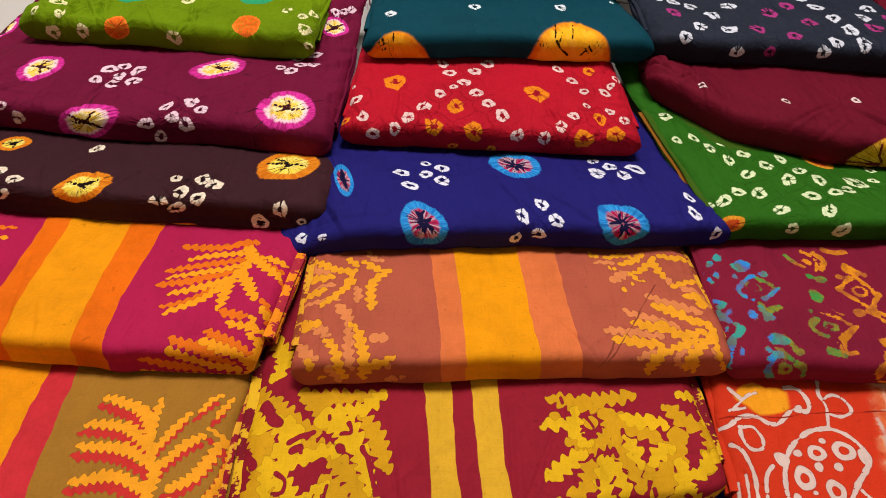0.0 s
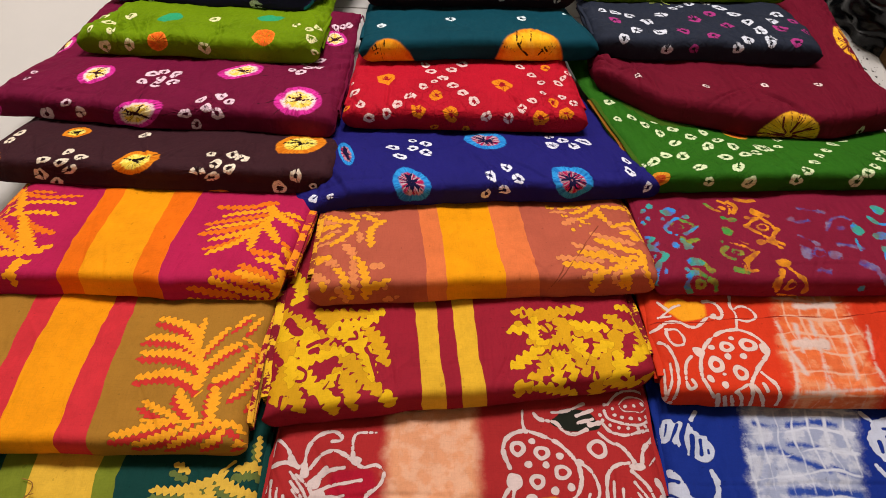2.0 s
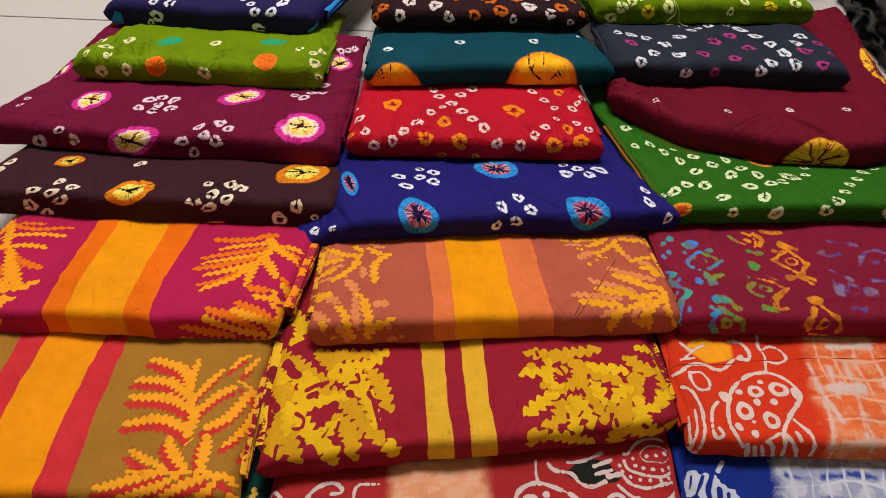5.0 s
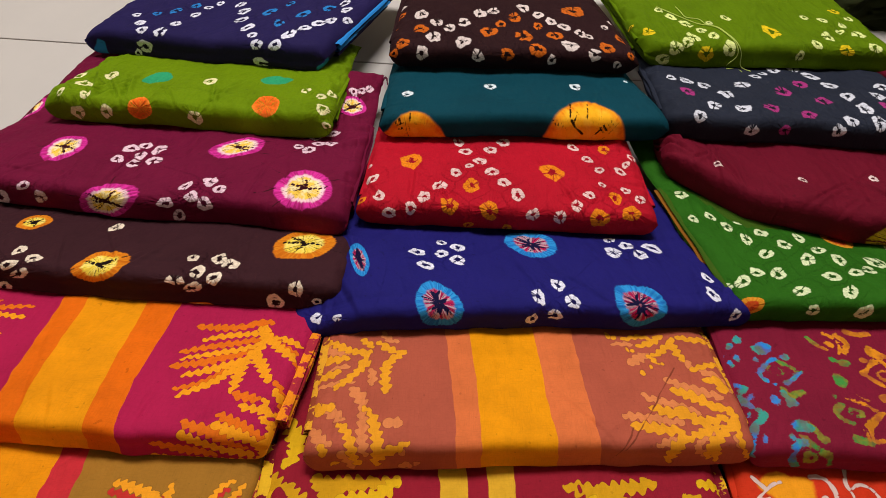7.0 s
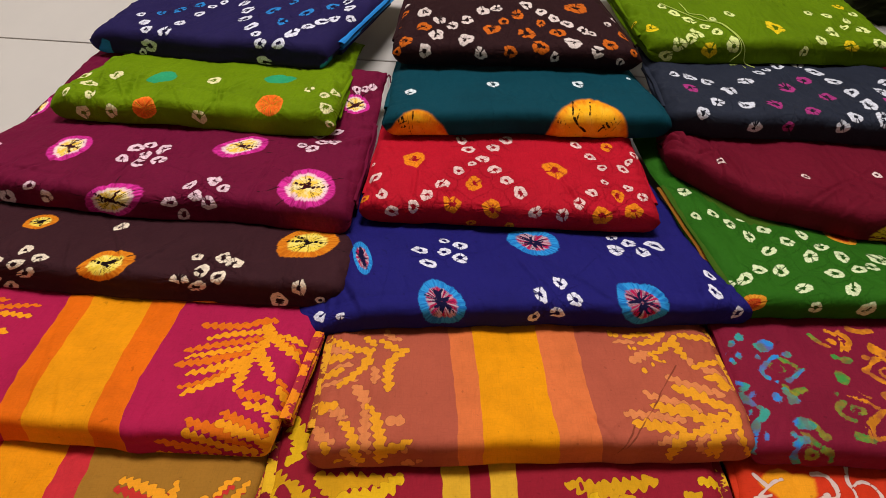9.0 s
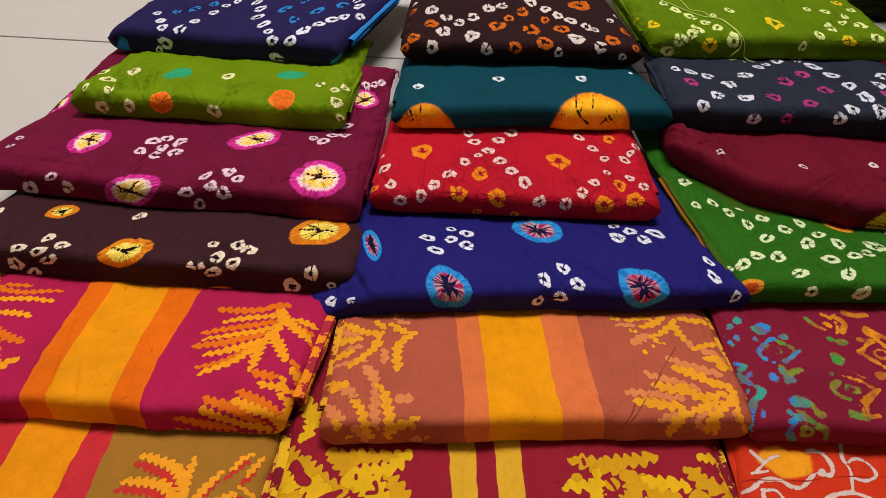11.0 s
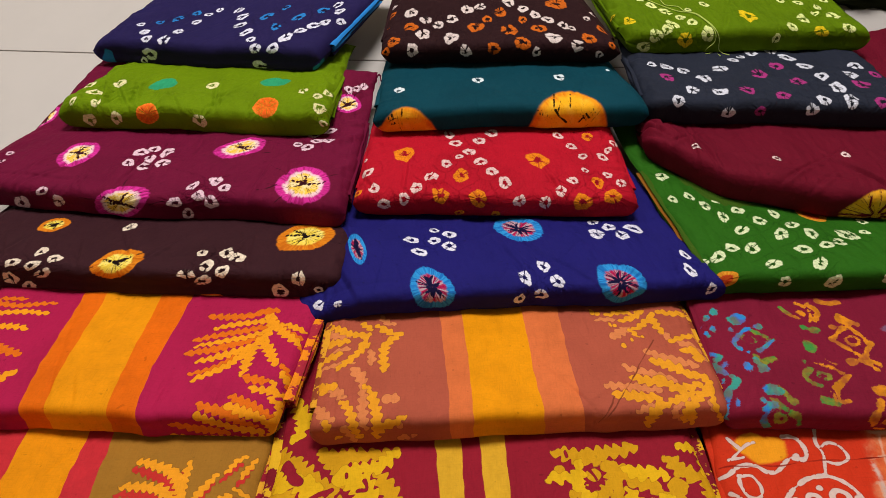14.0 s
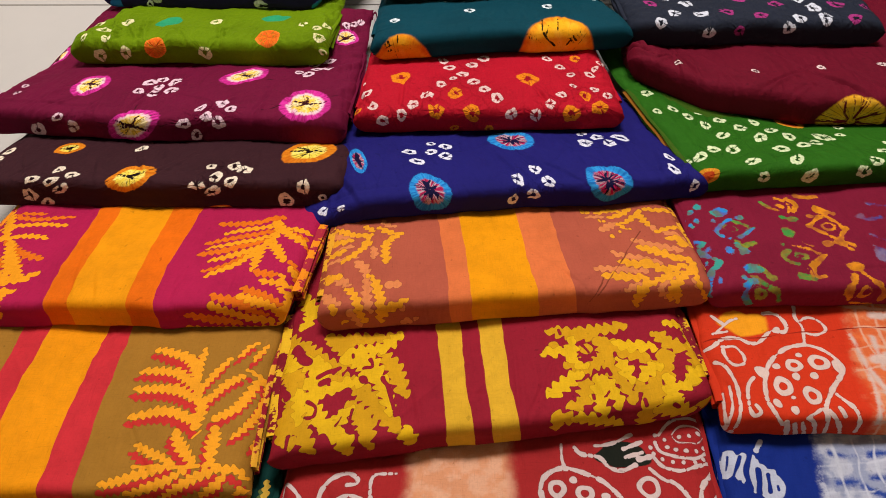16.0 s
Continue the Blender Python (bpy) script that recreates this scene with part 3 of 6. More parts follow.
    def band(self, layer, left, right):
        def edge(pts):
            p = np.array(sorted(pts, key=lambda k: k[1]), float)
            x = np.interp(self.q0, p[:, 1], p[:, 0])
            lo, hi = (p[1] - p[0]), (p[-1] - p[-2])
            x = x + np.minimum(self.q0 - p[0, 1], 0) * lo[0] / max(lo[1], 1) + np.maximum(self.q0 - p[-1, 1], 0) * hi[0] / max(hi[1], 1)
            return x + 0.9 * value_noise(self.q0 / 1000, self.q0 * 0, 90, len(left) + int(p[0, 0]))
        self.add(layer, np.minimum(self.s0 - edge(left), edge(right) - self.s0))

    def hair(self, layer, *points):
        r, along, _, _ = self.reach(points)
        self.add(layer, self.g["hair"] * (1 + 0.4 * np.sin(along / 7.0)) - r)

    def grid(self, layer, inside, step):
        """Pale resist lines crossing a faded field."""
        wave = [value_noise(self.s0 / 1000, self.q0 / 1000, f, k) for f, k in ((22, 61), (22, 62), (60, 63), (14, 64), (14, 65))]
        u = np.abs((self.s + 7 * wave[0] + 2 * wave[2]) % step - step / 2)
        v = np.abs((self.q + 8 * wave[1] + 2 * wave[2]) % (step * 1.4) - step * 0.7)
        lines = np.maximum(1.1 + 1.4 * wave[3] - u, 0.9 + 1.6 * wave[4] - v)
        self.add(layer, np.minimum(lines, self.f[inside] / 4))

    def fields(self):
        out = dict(self.f)
        for key, (_, vec, ident) in self.made.items():
            out[key], out[key + "_id"] = vec, ident
        return out


def dye_l1(p):
    p.band("olive", ((158, 182), (156, 164), (158, 145)), ((276, 180), (273, 166), (277, 120)))
    p.band("yellow", ((190, 180), (190, 162), (193, 117)), ((254, 181), (251, 166), (257, 120)))
    p.leaf("ink", 4, (312.3, 154.4), (346.4, 157), (379.1, 171.5))
    p.leaf("ink", 4.7, (304.1, 124), (333.9, 136), (353.4, 152.3))
    p.leaf("ink", 5.1, (356.8, 150.5), (362, 140.3), (365.6, 128.7))
    p.leaf("ink", 4.1, (366.3, 160.9), (370.3, 145.4), (374.2, 132.3))
    p.leaf("ink", 4.7, (374.4, 164.8), (392.1, 151.7), (412.6, 146))
    p.leaf("ink", 4.7, (392.3, 172.4), (402.6, 175.6), (413.7, 173.1))
    p.leaf("ink", 3.5, (328.9, 182), (334.5, 178.5), (340.6, 174.9))
    p.leaf("ink", 4.7, (370.3, 123.1), (380.3, 122.6), (390.5, 121.1))
    p.leaf("ink", 2.8, (409.1, 128.8), (412.4, 129.3), (415.3, 129.2))
    p.leaf("ink", 2.6, (406.6, 208), (408, 195.3), (409.5, 183.3))
    p.leaf("ink", 4.6, (331.1, 118.9), (336.5, 120), (343.5, 119.9))
    p.cord("ink", 1.8, (374.4, 173.7), (380.3, 177.4), (386.7, 181.8))


def dye_l2(p):
    p.band("red", ((142, 215), (141, 152), (139, 97)), ((252, 211), (250, 143), (251, 39)))
    p.band("yellow", ((169, 214), (164, 138), (160, 47)), ((227, 213), (222, 134), (218, 39)))
    p.leaf("ink", 4.5, (335.1, 160.3), (318.6, 187.4), (288.5, 197.9))
    p.leaf("ink", 4.6, (338.2, 147.5), (312.4, 169.6), (280.2, 172.7))
    p.leaf("ink", 4.8, (343, 134.8), (314.9, 149.8), (279.7, 150.2))
    p.leaf("ink", 5.1, (345.5, 110.6), (313.9, 125.3), (284.6, 118.6))
    p.leaf("ink", 2.7, (322.7, 187.1), (336.4, 157.1), (346.4, 119.5))
    p.leaf("ink", 3.4, (334.3, 163.5), (333.8, 183.2), (335.2, 194.8))
    p.leaf("ink", 3.2, (341.6, 147.3), (351.9, 165.9), (362.9, 182.2))
    p.leaf("ink", 3.7, (348.9, 132.6), (363.2, 151.5), (378.4, 163.4))
    p.leaf("ink", 4.6, (362, 116.2), (379.5, 128.8), (395.9, 161))
    p.leaf("ink", 2.1, (382, 170.7), (401.4, 157.5), (399.1, 128.2))
    p.leaf("ink", 3.2, (401, 138.6), (394.7, 111.7), (382.5, 95.9))
    p.leaf("ink", 4.9, (345.7, 134.6), (346.1, 116.5), (345.7, 106.4))
    p.leaf("ink", 2.7, (372.1, 185.4), (377.4, 196.1), (384.9, 202.9))
    p.leaf("ink", 2.5, (386.2, 182.6), (391.5, 193), (394.4, 202))
    p.leaf("ink", 4.1, (276, 51.9), (302.5, 58.9), (335, 68.1))
    p.leaf("ink", 3.4, (297.3, 88.8), (315.2, 78.1), (331.5, 70.7))
    p.leaf("ink", 4.8, (328.2, 99.3), (337.3, 86.9), (352.3, 70.5))
    p.leaf("ink", 5.4, (365.3, 103.4), (366.6, 85.6), (367.2, 70.4))
    p.leaf("ink", 4, (299.9, 42.5), (327.1, 52), (345.4, 61.7))
    p.leaf("ink", 4.1, (329.9, 38), (350.1, 52.4), (376.9, 65))
    p.leaf("ink", 3.4, (361.6, 39), (376, 50.6), (383.4, 61))
    p.leaf("ink", 3.2, (376.9, 65), (391.6, 63.6), (398.8, 56.3))
    p.leaf("ink", 3.8, (392.6, 43.5), (396.1, 44.9), (399.8, 45.7))
    p.leaf("ink", 1.6, (400.6, 88), (402, 92.7), (403.1, 98.2))
    p.cord("ink", 1.8, (300.3, 67.9), (341.5, 65.9), (376.5, 67.7))
    p.cord("ink", 1, (346.5, 93.8), (349.1, 97.8), (351.7, 101.8))


def dye_l3(p):
    p.band("orange", ((103, 182), (110, 100), (116, 28)), ((220, 185), (222, 97), (230, 24)))
    p.band("yellow", ((127, 181), (133, 106), (140, 29)), ((187, 187), (195, 106), (201, 25)))
    p.leaf("ink", 3.9, (314, 178.4), (281.5, 170.4), (252.6, 170))
    p.leaf("ink", 3.9, (316.5, 156), (275, 144), (249.8, 137))
    p.leaf("ink", 4.5, (315.5, 143.5), (282.8, 125.6), (248, 118.4))
    p.leaf("ink", 3.1, (309.5, 129.5), (287.3, 101.8), (261.2, 90.5))
    p.leaf("ink", 3.3, (321.9, 164.9), (339.3, 149), (355.9, 141.2))
    p.leaf("ink", 3.4, (363.7, 79.9), (358.8, 91.8), (351.6, 102.7))
    p.leaf("ink", 4, (340.8, 83.6), (328.1, 85.1), (317.9, 86.5))
    p.leaf("ink", 4.2, (312.9, 65.5), (335.3, 55.2), (360.5, 42.3))
    p.leaf("ink", 4.6, (286.7, 54.2), (314.4, 46.7), (340.8, 30.9))
    p.leaf("ink", 4.9, (261.7, 30.5), (287, 25.1), (313, 19.5))
    p.leaf("ink", 3.5, (302.2, 177.9), (310.4, 179.8), (319.1, 180.7))
    p.leaf("ink", 1.9, (351.7, 137.4), (359.5, 129.4), (364.3, 123.5))
    p.leaf("ink", 0.7, (359.3, 73.9), (363.7, 62.5), (364.2, 39.7))
    p.leaf("over", 3.3, (319.1, 164.6), (285.7, 160), (263.1, 153))
    p.leaf("over", 3.3, (319, 149.5), (284.4, 135.3), (254.3, 128.9))
    p.leaf("over", 3.8, (318.5, 135.8), (289.6, 116.3), (262.6, 107.4))
    p.leaf("over", 3.6, (314, 129.7), (293.3, 100.5), (268, 84.9))
    p.leaf("over", 4.3, (313.4, 136.9), (312.6, 114.5), (314.9, 91.1))
    p.leaf("over", 5, (314.7, 139.5), (329, 123.3), (342.2, 105))
    p.leaf("over", 4.4, (313.7, 170.9), (337.1, 147.2), (357.2, 133.8))
    p.leaf("over", 3.9, (320.4, 138.2), (321, 156.4), (317.2, 172.8))
    p.leaf("over", 2.8, (335.6, 159.5), (348.8, 154.5), (359.3, 150.9))
    p.leaf("over", 3.2, (362.8, 84.6), (358.2, 89.2), (353, 94.2))
    p.leaf("over", 3.7, (329.2, 74.6), (344.8, 72.3), (363.2, 68.4))
    p.leaf("over", 2.5, (347.1, 83.8), (350.4, 77.5), (353.3, 70.3))
    p.leaf("over", 4.2, (314.5, 55.6), (335.3, 47), (361, 35.3))
    p.leaf("over", 4.9, (286.9, 43.3), (312, 32.2), (345.1, 22.3))
    p.leaf("over", 4.1, (260.8, 12.3), (300.5, 9.7), (356.9, 13.5))
    p.leaf("over", 3.1, (350.4, 63.7), (362.1, 53.3), (358.5, 13.5))
    p.leaf("over", 4.5, (351.7, 37.1), (358.4, 23.1), (354.9, 10.8))
    p.leaf("over", 0.3, (363.3, 96.7), (363.3, 82.3), (364.2, 77.4))
    p.leaf("ink", 3.2, (76, 185.2), (40.3, 179), (-5.4, 181))
    p.leaf("ink", 2.5, (41.8, 189.5), (21.9, 187.7), (13.1, 184.1))
    p.leaf("ink", 0, (3.2, 189.5), (3.2, 181.5), (3.2, 167.1))
    p.leaf("ink", 4.5, (81.1, 109.8), (55.8, 117.3), (28.9, 137.8))
    p.leaf("ink", 4.5, (9.6, 129.7), (34, 108.2), (49.7, 97.7))
    p.leaf("ink", 4.4, (23.2, 60.6), (34.8, 57.1), (46.1, 53.9))
    p.leaf("ink", 4.2, (53.7, 108.8), (63.3, 93.6), (65.5, 78.8))
    p.leaf("ink", 0.6, (4.8, 120.7), (4.8, 131.9), (4.8, 133.5))
    p.leaf("ink", 4.2, (4.8, 99.9), (13.9, 95.2), (30.7, 89.6))
    p.leaf("ink", 0.6, (3.2, 173.5), (3.2, 165.5), (3.2, 163.9))
    p.leaf("over", 3.2, (75.3, 169.3), (38.5, 169.1), (9, 158.3))
    p.leaf("over", 3.5, (66.5, 146.4), (36.5, 147.3), (14, 137.3))
    p.leaf("over", 4.8, (-3.8, 199.6), (14.2, 166.3), (23.1, 143.1))
    p.leaf("over", 2, (4.8, 144.7), (4.8, 154.3), (10.5, 141.1))
    p.leaf("over", 5.2, (86.1, 86.9), (73.1, 79.5), (47.2, 114.8))
    p.leaf("over", 5, (73.3, 63.2), (66.1, 54.6), (67, 30.6))
    p.leaf("over", 5.1, (34.2, 136), (44.5, 114.8), (56, 92.7))
    p.leaf("over", 5, (2, 117.9), (40, 90.7), (64.1, 78.8))
    p.leaf("over", 4.4, (11.4, 82.6), (41.6, 75), (61.2, 74))
    p.leaf("over", 3.8, (57.4, 38.7), (63.9, 49.8), (63.5, 64.4))
    p.leaf("over", 5.2, (35.2, 49.5), (33.7, 42.4), (30.7, 34.5))
    p.leaf("over", 0, (4.8, 131.9), (4.8, 135.1), (4.8, 144.7))


def dye_l4(p):
    p.suns((15, 44, 19, 23))
    p.dots(0, (18, 105, 8), (20, 85, 7))
    p.mark("sun", 205.4, 56.3, 29, 21.4, 0.52)
    p.mark("sun", 390.7, 110.1, 33.3, 30.6, 0.69)
    p.mark("sun", 89.6, 117.4, 18.6, 15.6, 0.46)
    p.mark("sun", 302.9, 11.7, 17.1, 5.1, 0.14)
    p.mark("dot", 109, 68.9, 7.3, 9.4, 0.61)
    p.mark("dot", 111.4, 46.8, 9.8, 5.6, 0.26)
    p.mark("dot", 132.8, 57.5, 7.5, 7.7, 0.66)
    p.mark("dot", 88.5, 49.5, 9, 5.8, 0.32)
    p.mark("dot", 122.4, 36.2, 12.2, 6.2, 0.40)
    p.mark("dot", 82.8, 28.3, 9, 10, 0.04)
    p.mark("dot", 102.1, 16.8, 9.4, 6.4, 0.10)
    p.mark("dot", 290.8, 73.6, 5.9, 6, 0.08)
    p.mark("dot", 316, 76.2, 7.7, 9.3, 0.14)
    p.mark("dot", 329.7, 70, 8.1, 8.6, 1.09)
    p.mark("dot", 303.2, 54.9, 7.7, 7.7, 0.10)
    p.mark("dot", 283.8, 43.9, 9.9, 5.8, 0.05)
    p.mark("dot", 320.2, 48.8, 8, 7.3, 0.95)
    p.mark("dot", 300.7, 36.1, 9.8, 6.8, 0.44)
    p.mark("dot", 400.2, 40.1, 7.5, 10.2, 0.16)
    p.mark("dot", 379.1, 23.2, 8.1, 12.2, 0.06)
    p.mark("dot", 419.4, 27.1, 5.7, 4.9, 0.07)
    p.mark("dot", 183.2, 121.6, 8.8, 7.8, 0.09)


def dye_l5(p):
    p.suns((432, 256, 21, 21), (3, 195, 17, 22), (9, 27, 15, 17))
    p.dots(0, (33, 87, 5), (29, 106, 5), (429, 285, 7), (432, 277, 4), (441, 288, 7), (451, 294, 7))
    p.mark("sun", 116.4, 113.6, 25.8, 28.9, 0.74)
    p.mark("sun", 210.6, 35.8, 40.2, 21.4, 0.47)
    p.mark("sun", 317.6, 141, 33.3, 23.8, 0.64)
    p.mark("sun", 413.7, 76.7, 34.4, 33.9, 0.72)
    p.mark("dot", 114.1, 43.4, 8.2, 5.4, 0.46)
    p.mark("dot", 84.7, 22.1, 9.7, 11.1, 0.16)
    p.mark("dot", 131.9, 31.1, 8.5, 8.9, 0.11)
    p.mark("dot", 102.5, 11, 8.8, 2.1, 0.20)
    p.mark("dot", 191.2, 127.7, 10, 8.9, 0.12)
    p.mark("dot", 205.4, 138.6, 8.8, 7.1, 0.15)
    p.mark("dot", 227.3, 131.9, 8.9, 11.2, -0.03)
    p.mark("dot", 211.7, 117.2, 8, 9.4, 0.09)
    p.mark("dot", 191.2, 102.1, 7.8, 9.3, 0.88)
    p.mark("dot", 213.1, 99.2, 8.5, 8.3, 0.07)
    p.mark("dot", 233.9, 107.1, 8.6, 9.2, -0.06)
    p.mark("dot", 290.5, 63, 8.1, 5.4, 0.90)
    p.mark("dot", 312.8, 71.6, 8.7, 7.9, 0.08)
    p.mark("dot", 327.5, 59.7, 8.2, 6, 0.05)
    p.mark("dot", 300.8, 49.4, 8, 6.5, 0.16)
    p.mark("dot", 274.2, 40.4, 8.3, 7.3, 0.07)
    p.mark("dot", 315.8, 40.5, 8.7, 8.7, 0.06)
    p.mark("dot", 287.2, 23.6, 7.4, 9, 0.18)
    p.mark("dot", 399.7, 186.7, 8.7, 6.8, 0.81)
    p.mark("dot", 418.7, 198.5, 10, 5.5, 0.62)
    p.mark("dot", 408.4, 168.6, 8.8, 8.5, 0.01)
    p.mark("dot", 423.1, 171.7, 9.6, 8.2, 0.11)
    p.mark("dot", 400, 151.7, 8.4, 7.1, 0.05)
    p.mark("dot", 386.3, 157.3, 6.9, 6, 0.26)


def dye_l6(p):
    p.mark("dot", 12.5, 101.3, 8.7, 11.2, -0.22)
    p.mark("dot", 52.2, 106.5, 8, 10.4, 0.93)
    p.mark("dot", 31.9, 80.7, 7.9, 8.8, 1.53)
    p.mark("dot", 21.2, 55.9, 4, 7.1, -0.05)
    p.mark("dot", 50.4, 56.3, 7, 6.7, 1.01)
    p.mark("dot", 42.1, 30.2, 9, 10.4, 0.10)
    p.mark("dot", 77.8, 35.8, 7.9, 10.4, 0.08)
    p.mark("dot", 184.5, 35.4, 8.7, 10.3, 0.13)
    p.mark("dot", 179.3, 107.3, 10, 8.7, 1.24)
    p.mark("dot", 303.6, 104.8, 7.4, 5, 0.58)
    p.mark("dot", 325.5, 89.7, 7, 6.7, 0.06)
    p.mark("dot", 335.7, 103.3, 6.7, 8.5, 0.73)
    p.mark("dot", 333.6, 59.2, 8.6, 7.9, 0.50)
    p.mark("dot", 338.7, 36.9, 5.7, 7, 0.16)
    p.mark("sun", 117.8, 40.2, 15.4, 16.3, 0.01)
    p.mark("sun", 265.5, 65.1, 17.4, 22.6, 0.30)
    p.blob("teal", 112.5, 105.6, 17.4, 16.1, 0.01)
    p.blob("teal", 257.1, 134.7, 20.4, 14.4, 0.14)


def dye_l7(p):
    p.dots(0, (44, 84, 5), (62, 67, 6), (73, 54, 7), (97, 54, 9), (80, 31, 10), (104, 74, 7), (111, 101, 7), (114, 121, 6), (69, 20, 6), (147, 138, 7), (163, 121, 8), (175, 99, 8), (195, 79, 8), (212, 62, 7), (226, 46, 8), (231, 19, 10), (250, 47, 8), (257, 68, 10), (266, 86, 8), (275, 103, 9), (286, 113, 8), (305, 118, 7), (290, 142, 8), (279, 158, 7), (119, 137, 6))
    p.dots(10, (64, 94, 5), (81, 105, 7), (96, 122, 7), (199, 119, 9), (244, 121, 9), (227, 94, 7), (266, 142, 8), (212, 144, 6))
    p.discs("blue", (20, 20, 8, 16), (311, 12, 6, 13))


def dye_m1(p):
    p.discs("black", (327, 158, 26, 13))
    p.discs("crimson", (91, 81, 25, 23))
    p.band("fade", ((120, 142), (124, 94), (132, 50)), ((217, 149), (220, 96), (223, 53)))
    p.discs("gold", (284, 62, 26, 11))
    p.cord("line", 2.1, (1.6, 117.5), (1.6, 133.5), (3.4, 136.1), (16.4, 126.4), (25.4, 113.7))
    p.cord("line", 3.6, (23.2, 115.5), (29.7, 107.6))
    p.cord("line", 3.2, (1.7, 80.4), (-3.5, 104.2), (7.4, 108.5), (19.9, 110.4), (33.1, 106))
    p.cord("line", 2.5, (1.7, 80.4), (1, 67.4), (12.3, 55.4), (24.8, 49.6))
    p.cord("line", 2.5, (39.5, 104.9), (38.7, 117.4), (40.4, 129.3), (50.3, 141), (62.2, 144.6), (71.5, 138.8), (70.5, 134.1), (62.6, 133.5))
    p.cord("line", 5.5, (38.8, 108), (40.8, 98.7))
    p.cord("line", 2.5, (45.5, 105.2), (52.3, 117), (60.5, 122.5), (69.7, 122.6), (80.1, 116.3), (90.7, 107.8), (100.6, 103.4), (112.3, 105.9), (120.6, 99.5), (122.3, 91), (117.6, 82.3), (108.1, 74.4), (106.6, 65.4), (109.7, 55.1))
    p.cord("line", 2.2, (88.9, 111.1), (85, 126.6), (85.4, 138.3), (91, 142.3), (108.9, 142.1))
    p.cord("line", 4.8, (48.7, 89.8), (56.5, 96), (60.9, 104.4))
    p.cord("line", 2.5, (55.9, 99.2), (67.3, 103), (80.7, 103.1))
    p.cord("line", 2.1, (53.9, 80.4), (67.5, 86.4), (79.3, 87.6), (99.7, 89.9))
    p.cord("line", 2.4, (60.5, 76.9), (72.8, 74.5), (84.5, 75.3))
    p.cord("line", 2.3, (62.4, 68.2), (75.5, 60.9), (85.1, 53.6), (96.8, 51.2), (107.9, 55.1))
    p.cord("line", 1.8, (5.9, 92.1), (10.6, 72.8), (18.6, 60.1), (30.5, 50.9))
    p.cord("line", 1.7, (14.9, 84.2), (17.7, 70), (26.6, 58.4), (37.3, 52.5))
    p.cord("line", 1.7, (23.1, 76.4), (28.6, 62.5), (41.8, 54.9))
    p.cord("line", 1.8, (25, 101.2), (41.2, 83.1), (52.6, 65.1), (59.5, 50.3))
    p.cord("line", 2, (27.3, 90.8), (42.2, 74.1), (50.4, 55.2))
    p.cord("line", 1.7, (30.5, 82.8), (42, 67.8), (47.4, 56.2))
    p.cord("line", 1.8, (31.7, 98.3), (46.7, 85.4), (59.5, 68.2), (68.1, 49.8))
    p.blob("line", 57.9, 75.7, 8.3, 7.6, -0.02)
    p.blob("line", 53, 89.8, 6.1, 6.3, 0.01)
    p.blob("line", 91.5, 110.5, 5.5, 4.7, 0.00)
    p.blob("line", 35.6, 62.7, 2.4, 2.4, -0.02)
    p.blob("line", 255.7, 88.8, 8.4, 9.5, 0.02)
    p.blob("line", 272.8, 71.8, 5.9, 4.9, 0.00)
    p.blob("line", 325.7, 109.9, 5, 4, 0.04)
    p.blob("line", 385.7, 106.1, 8.5, 3.9, -0.14)
    p.blob("line", 277.4, 134, 3.9, 3.6, 0.05)
    p.blob("line", 305.1, 117.3, 4.5, 4.2, 0.08)
    p.blob("line", 271.5, 107.3, 4.3, 4, 0.00)
    p.blob("line", 289.8, 106.7, 3.8, 4, 0.07)
    p.blob("line", 296.9, 79.9, 4.2, 4.4, 0.05)
    p.blob("line", 314, 83.6, 4.2, 4.4, 0.01)
    p.blob("line", 385.8, 174.7, 2.3, 2.1, -0.19)
    p.blob("line", 395.9, 175, 2.1, 2.2, 0.05)
    p.blob("line", 406, 179.8, 2.8, 2.5, 0.41)
    p.blob("line", 370.6, 173.9, 2, 2.1, -0.05)
    p.blob("line", 372.1, 166.1, 2.6, 2.1, -0.11)
    p.blob("line", 380.3, 162.9, 2.7, 2, -0.11)
    p.blob("line", 390, 160.6, 2.6, 2, -0.11)
    p.blob("line", 400.2, 161.1, 2.1, 2.1, 0.17)
    p.blob("line", 409.3, 166.3, 3.3, 2.5, 0.51)
    p.blob("line", 365.6, 154.1, 2, 2.1, 0.02)
    p.blob("line", 374.9, 151.2, 2, 2.1, -0.13)
    p.blob("line", 384.8, 149.7, 2, 2.1, -0.18)
    p.blob("line", 396.1, 149.6, 2, 2.2, 0.05)
    p.blob("line", 405.8, 154.1, 2.6, 2.2, 0.37)
    p.blob("line", 379.6, 59.7, 2.4, 2.2, -0.15)
    p.blob("line", 362.6, 178.6, 2, 2.1, -0.13)
    p.blob("line", 356.2, 166.2, 2, 2.2, -0.03)
    p.blob("line", 357.7, 159.6, 2, 2.2, -0.03)
    p.eye("line", 261.2, 125.2, 8.8, 9, 0.01, 0.45)
    p.eye("line", 286.5, 120.3, 8.8, 8.6, 0.05, 0.45)
    p.eye("line", 306.4, 99.1, 9.2, 8.5, 0.03, 0.50)
    p.eye("line", 279.6, 89.3, 8.4, 8.2, 0.01, 0.45)
    p.eye("line", 347.3, 127.1, 10.8, 10.9, 0.03, 0.58)
    p.cord("line", 2.9, (251.8, 103.3), (246, 119.6), (247.6, 133.7), (257.4, 142.6), (270.4, 145.3), (286.3, 141.6), (304.7, 132), (319, 116.6), (325.4, 102.1), (324.5, 85.6), (317.1, 72.9), (304.7, 66.8), (292.9, 65.3))
